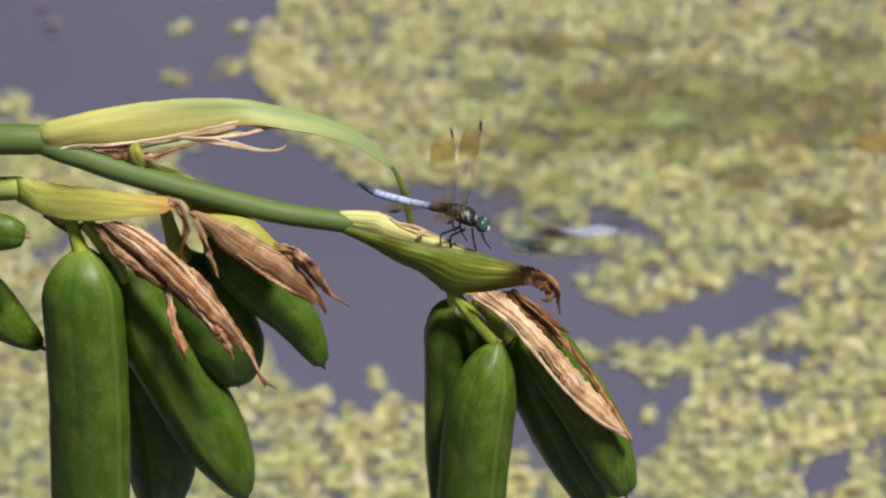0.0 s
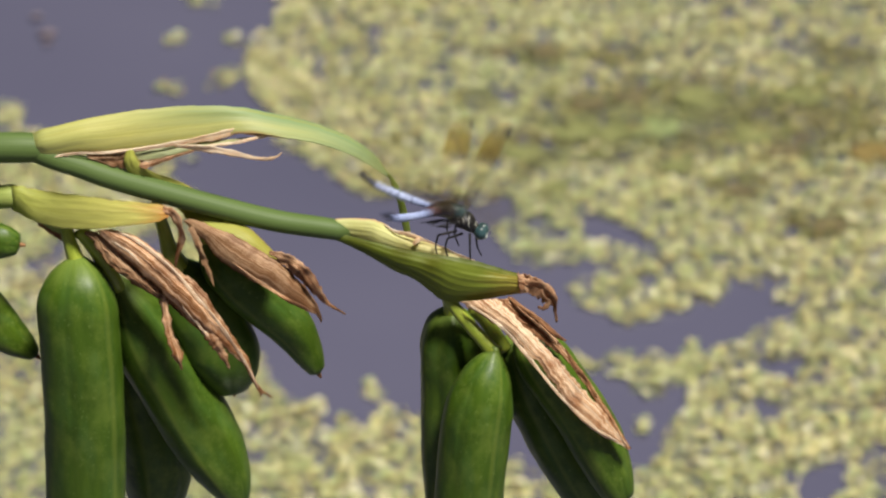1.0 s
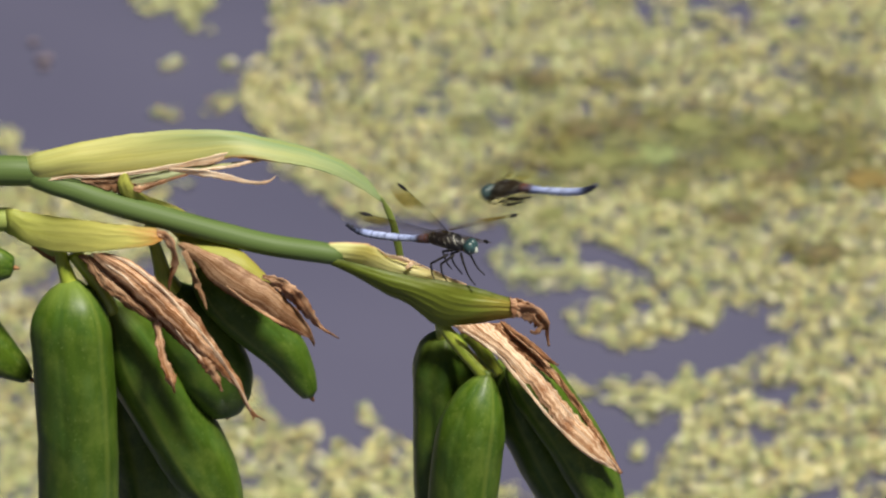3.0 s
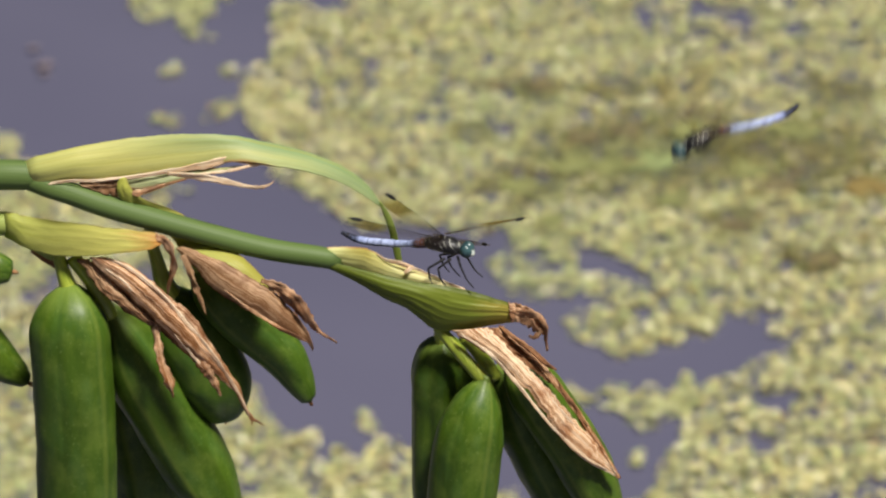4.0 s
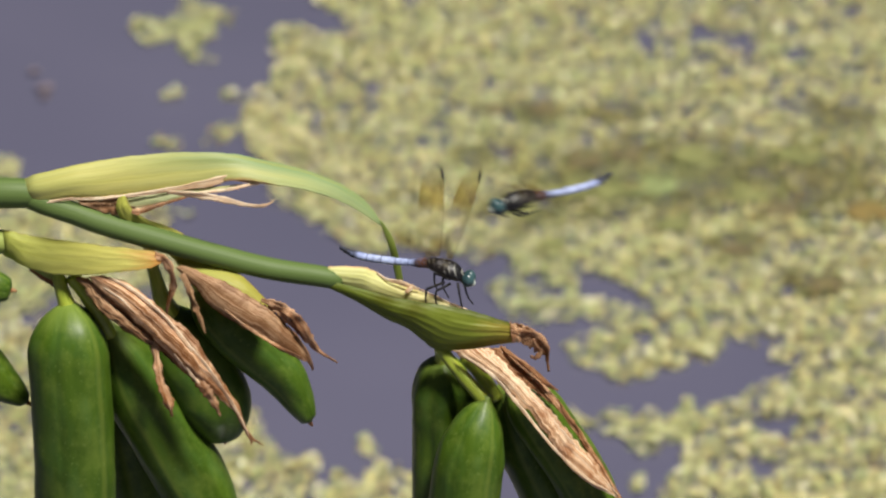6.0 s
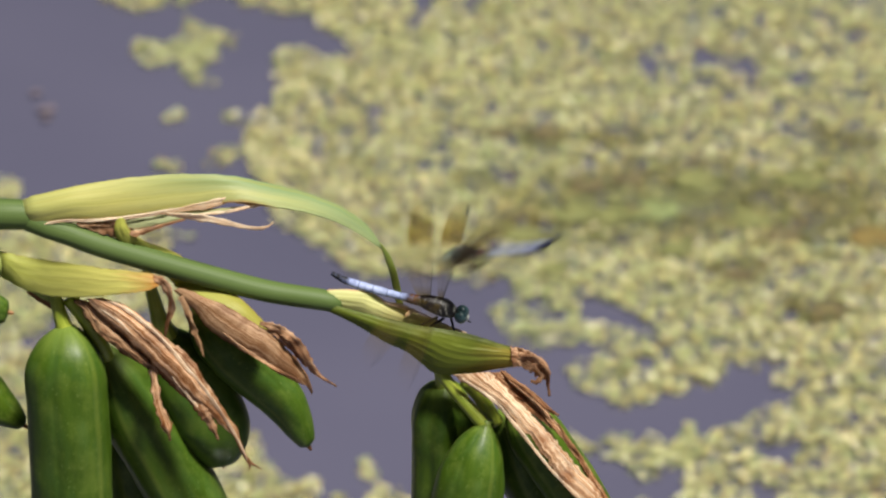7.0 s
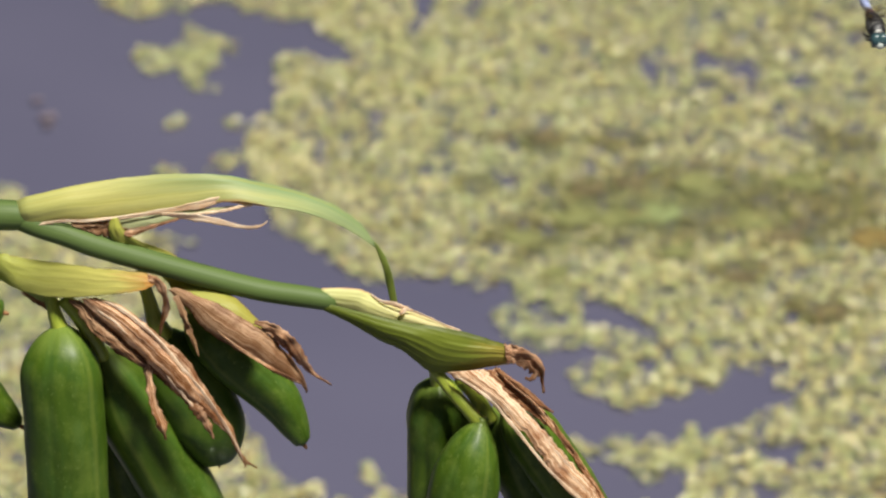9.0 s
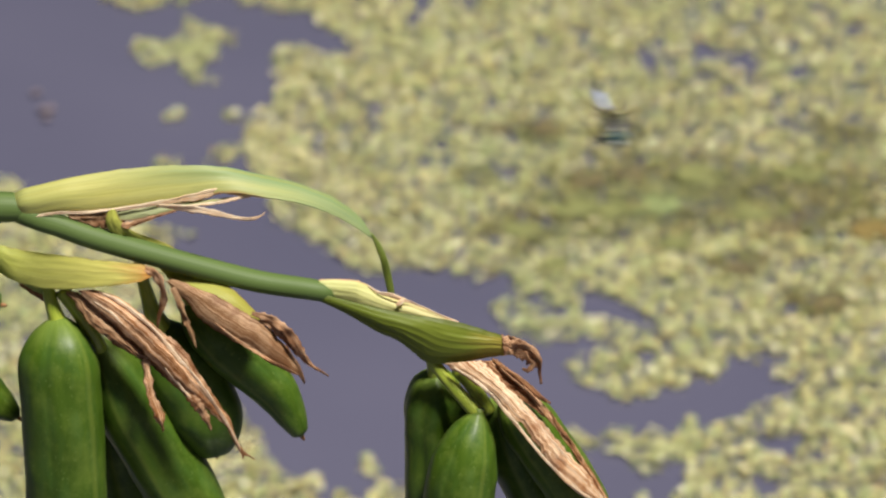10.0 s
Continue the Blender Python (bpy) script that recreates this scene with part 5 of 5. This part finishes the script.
FLY_RIVAL = [
    (0, pose(0.0285, 1.1167, 0.9200, 0, -15.2, -142.4)),
    (0.1, pose(0.0027, 1.0917, 0.9380, 0, -9.6, -158.8)),
    (0.2, pose(-0.0227, 1.0817, 0.9499, 0, 10.8, -208.6)),
    (0.3, pose(-0.0423, 1.0817, 0.9612, 0, -15.5, -59.5)),
    (0.4, pose(-0.0463, 1.0867, 0.9616, 0, -12.1, -58.1)),
    (0.5, pose(-0.0481, 1.0867, 0.9615, 0, -10.7, -62.9)),
    (0.6, pose(-0.0458, 1.0867, 0.9565, 0, -2.2, -75.3)),
    (0.7, pose(-0.0320, 1.0867, 0.9348, 0, -8.9, -62.3)),
    (0.8, pose(-0.0256, 1.0917, 0.9300, 0, 18.1, 51.9)),
    (0.9, pose(-0.0062, 1.0987, 0.9355, 0, 7.8, 54.5)),
    (1, pose(0.0012, 1.0987, 0.9393, 0, 8.3, 56.5)),
    (1.1, pose(0.0208, 1.1017, 0.9389, 0, 17.2, 46.2)),
    (1.2, pose(0.0429, 1.1067, 0.9410, 0, 5.9, 76.6)),
    (1.3, pose(0.0673, 1.1267, 0.9395, 0, 3.4, 150.4)),
    (1.4, pose(0.0741, 1.1267, 0.9407, 0, 3.7, 142.1)),
    (1.5, pose(0.0741, 1.1267, 0.9296, 0, 12.7, 149.3)),
    (1.6, pose(0.0661, 1.1267, 0.9264, 0, -0.5, 198.5)),
    (1.7, pose(0.0467, 1.1267, 0.9254, 0, -2.9, 196.6)),
    (1.8, pose(0.0364, 1.1267, 0.9253, 0, 2.9, 163.4)),
    (1.9, pose(0.0145, 1.1147, 0.9331, 0, -4.4, 159.8)),
    (2, pose(0.0097, 1.1147, 0.9391, 0, -11.1, 211.2)),
    (2.1, pose(0.0136, 1.1217, 0.9413, 0, -11.6, 206.1)),
    (2.2, pose(0.0168, 1.1217, 0.9419, 0, -11.4, 208.4)),
    (2.3, pose(0.0225, 1.1217, 0.9314, 0, -20.3, 241.5)),
    (2.4, pose(0.0268, 1.1217, 0.9271, 0, 1.4, 162.7)),
    (2.5, pose(0.0302, 1.1217, 0.9264, 0, -1.0, 161.5)),
    (2.6, pose(0.0220, 1.1217, 0.9256, 0, -0.3, 161.9)),
    (2.7, pose(0.0128, 1.1167, 0.9342, 0, 5.5, 135.7)),
    (3, pose(0.0221, 1.1267, 0.9414, 0, 8.2, 144.4)),
    (3.4, pose(0.0468, 1.1267, 0.9585, 0, 6.0, 150.1)),
    (3.8, pose(0.0634, 1.1267, 0.9627, 0, 5.1, 157.4)),
    (3.9, pose(0.0773, 1.1267, 0.9635, 0, -1.2, 197.4)),
    (4, pose(0.0783, 1.1267, 0.9588, 0, 7.0, 201.7)),
    (4.1, pose(0.0734, 1.1267, 0.9405, 0, 15.7, 206.9)),
    (4.2, pose(0.0669, 1.1267, 0.9319, 0, 7.3, 206.8)),
    (4.3, pose(0.0424, 1.1217, 0.9272, 0, 5.2, 200.7)),
    (4.4, pose(0.0231, 1.1167, 0.9298, 0, 4.8, 200.5)),
    (4.5, pose(0.0022, 1.1147, 0.9454, 0, -9.2, 209.1)),
    (4.6, pose(0.0020, 1.1167, 0.9497, 0, -0.3, 258.1)),
    (4.7, pose(0.0144, 1.1267, 0.9626, 0, 2.0, 433.3)),
    (4.8, pose(0.0274, 1.1267, 0.9830, 0, -7.4, 433.2)),
    (4.9, pose(0.0400, 1.1267, 1.0125, 0, -7.9, 429.6)),
    (5.1, pose(0.0621, 1.1267, 1.0283, 0, 15.6, 252.6)),
    (5.2, pose(0.0647, 1.1267, 1.0184, 0, 34.8, 264.0)),
    (5.3, pose(0.0602, 1.1267, 0.9990, 0, 32.2, 258.2)),
    (5.4, pose(0.0555, 1.1267, 0.9769, 0, 30.4, 251.8)),
    (5.5, pose(0.0410, 1.1267, 0.9482, 0, 38.1, 229.3)),
    (5.6, pose(0.0315, 1.1187, 0.9440, 0, 8.4, 230.3)),
    (5.7, pose(0.0012, 1.1147, 0.9497, 0, 6.3, 242.4)),
    (5.9, pose(0.0159, 1.1267, 0.9471, 0, -11.4, 214.8)),
    (6.2, pose(0.0403, 1.1267, 0.9441, 0, -9.2, 209.1)),
    (6.5, pose(0.0548, 1.1267, 0.9447, 0, -6.0, 209.9)),
    (6.7, pose(0.0531, 1.1267, 0.9426, 0, 0.4, 203.1)),
    (6.8, pose(0.0139, 1.1187, 0.9367, 0, 1.9, 198.9)),
    (6.9, pose(0.0033, 1.1127, 0.9356, 0, -1.3, 209.8)),
    (7, pose(0.0107, 1.1167, 0.9404, 0, 11.5, 141.8)),
    (7.1, pose(0.0316, 1.1267, 0.9531, 0, -5.4, 226.2)),
    (7.2, pose(0.0343, 1.1267, 0.9554, 0, -3.3, 217.9)),
    (7.3, pose(0.0390, 1.1267, 0.9447, 0, -5.6, 230.6)),
    (7.4, pose(0.0359, 1.1217, 0.9383, 0, -3.7, 219.0)),
    (7.5, pose(0.0020, 1.1047, 0.9276, 0, 5.7, 153.5)),
    (7.6, pose(-0.0023, 1.1017, 0.9297, 0, 9.5, 130.7)),
    (7.7, pose(0.0001, 1.1017, 0.9333, 0, -4.6, 128.5)),
    (7.8, pose(0.0082, 1.1067, 0.9349, 0, -3.9, 126.0)),
    (7.9, pose(0.0108, 1.1087, 0.9353, 0, -17.1, 152.2)),
    (8, pose(0.0167, 1.1107, 0.9365, 0, -10.9, 125.0)),
    (8.1, pose(0.0202, 1.1167, 0.9384, 0, 7.1, 147.1)),
    (8.2, pose(0.0491, 1.1367, 0.9448, 0, 0.5, 216.4)),
    (8.3, pose(0.0615, 1.1367, 0.9530, 0, 0.0, 211.1)),
    (8.4, pose(0.0928, 1.1367, 0.9664, 0, -9.1, 212.4)),
    (8.5, pose(0.1131, 1.1367, 0.9697, 0, -6.7, 230.5)),
    (8.6, pose(0.1271, 1.1367, 0.9873, 0, -6.6, 232.6)),
    (8.7, pose(0.1290, 1.1367, 0.9918, 0, -0.3, 278.6)),
    (8.85, pose(0.1330, 1.1367, 0.9984, 0, -1.2, 274.9)),
    (9, pose(0.1281, 1.1367, 1.0021, 0, -1.2, 275.3)),
    (9.1, pose(0.1253, 1.1367, 0.9949, 0, -6.5, 272.7)),
    (9.2, pose(0.1158, 1.1367, 0.9846, 0, -8.3, 267.3)),
    (9.3, pose(0.1102, 1.1367, 0.9876, 0, -5.2, 271.0)),
    (9.4, pose(0.1112, 1.1367, 1.0050, 0, -8.3, 273.3)),
    (9.5, pose(0.1201, 1.1367, 1.0286, 0, -4.7, 276.6)),
    (9.7, pose(0.1507, 1.1367, 1.0583, 0, 3.6, 414.8)),
    (10, pose(0.1891, 1.1367, 1.0774, 0, -16.9, 387.7)),
]
FLY_PASSING = [
    (0, pose(0.5084, 1.1667, 0.9637, 0, 8.0, 158.2)),
    (1.3, pose(0.1050, 1.1667, 0.9695, 0, 8.0, 158.2)),
    (1.4, pose(0.0165, 1.1667, 0.9712, 0, 8.0, 158.2)),
    (1.5, pose(-0.0740, 1.1667, 0.9734, 0, 8.0, 158.2)),
    (1.6, pose(-0.1644, 1.1667, 0.9770, 0, 8.0, 158.2)),
    (2.2, pose(-0.6928, 1.1667, 0.9983, 0, 8.0, 158.2)),
    (10, pose(-0.7608, 1.1667, 1.0297, 0, 8.0, 158.2)),
]


def wing_pose(key, raise_, sweep):
    """A wing lifted by raise_ degrees and swept forward by sweep degrees."""
    root, side, _ = WINGS[key]
    return Matrix.Translation(root * MM) @ pose(0, 0, 0, raise_ * side, 0, 0) @ pose(0, 0, 0, 0, 0, -sweep * side)


# rest states of the perched insect's wings: time, then (lift, sweep) for far fore, far hind, near fore, near hind
STATES = [(0.0, (30, -8), (22, -20), (24, 10), (22, -22)), (0.85, (26, -4), (22, -20), (24, 10), (22, -22)), (1.1, (55, 5), (55, 0), (60, 0), (60, -10)), (1.25, (20, -4), (14, -28), (28, 16), (42, -4)),
          (1.8, (6, -4), (0, -34), (26, 20), (34, 0)), (2.1, (10, 10), (0, 0), (44, -10), (34, -20)), (2.3, (-12, 20), (-30, 10), (52, -8), (36, -30)), (2.7, (-12, 20), (-30, 10), (52, -8), (36, -30)), (4.0, (-15, 32), (-32, 12), (52, -13), (42, -38)), (4.4, (-15, 32), (-32, 12), (52, -13), (42, -38)),
          (4.55, (50, 0), (50, -20), (60, -5), (58, -25)), (4.75, (28, 8), (18, -12), (48, 2), (47, -5)), (5.55, (24, 8), (14, -12), (46, 2), (45, -5)), (5.7, (60, 0), (60, -10), (50, 0), (50, -10)),
          (6.8, (50, 20), (40, 0), (30, 0), (20, -20)), (7.05, (30, 2), (30, -6), (-52, -20), (-52, -44)), (7.45, (30, 6), (30, -4), (-52, -20), (-52, -44)), (10.0, (30, 6), (30, -2), (0, -20), (0, -34))]
ORDER = ("fore_left", "hind_left", "fore_right", "hind_right")
# stretches in which it beats them
BEATS = [(0.08, 0.22), (0.9, 1.15), (1.87, 2.06), (4.45, 4.68), (5.6, 6.85), (6.88, 7.02), (7.46, 10.1)]


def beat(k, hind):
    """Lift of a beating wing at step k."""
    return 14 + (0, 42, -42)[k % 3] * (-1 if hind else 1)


def state(t, i):
    for a, b in zip(STATES, STATES[1:]):
        if a[0] <= t <= b[0]:
            f = (t - a[0]) / (b[0] - a[0])
            f = f * f * (3 - 2 * f)
            return [p + (q - p) * f for p, q in zip(a[1 + i], b[1 + i])]
    return STATES[-1][1 + i]


def motions():
    for (fly, abdomen, wings), rows, perched in ((PERCHED, FLY_PERCHED, True), (RIVAL, FLY_RIVAL, False), (PASSING, FLY_PASSING, False)):
        walk(fly, rows)
        for i, key in enumerate(ORDER):
            keys = []
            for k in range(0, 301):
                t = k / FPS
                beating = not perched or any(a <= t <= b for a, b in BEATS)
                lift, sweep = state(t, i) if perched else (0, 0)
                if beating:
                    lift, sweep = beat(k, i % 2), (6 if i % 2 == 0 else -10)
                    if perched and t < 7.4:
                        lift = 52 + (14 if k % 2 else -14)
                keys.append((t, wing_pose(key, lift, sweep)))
            walk(wings[key], keys)
        bend = [(0, -3), (0.9, -3), (1.15, -5), (1.8, -5), (2.1, 2), (4.4, 2), (4.6, -8), (5.5, -9), (6.8, -2), (7.2, 3), (10, 0)] if perched else [(0, 0), (2.0, 4), (4.0, -6), (6.0, 6), (8.0, 0), (10, 4)]
        walk(abdomen, [(t, Matrix.Translation(WAIST * MM) @ pose(0, 0, 0, 0, a, 0)) for t, a in bend])


pond()
floating_weed()
floating_leaves()
seed_stalk()
PERCHED = dragonfly("blue dragonfly with amber-clouded wings perched on a bract", True)
RIVAL = dragonfly("blue dragonfly in flight attacking the perched one")
PASSING = dragonfly("dark dragonfly darting past over the pond")
motions()
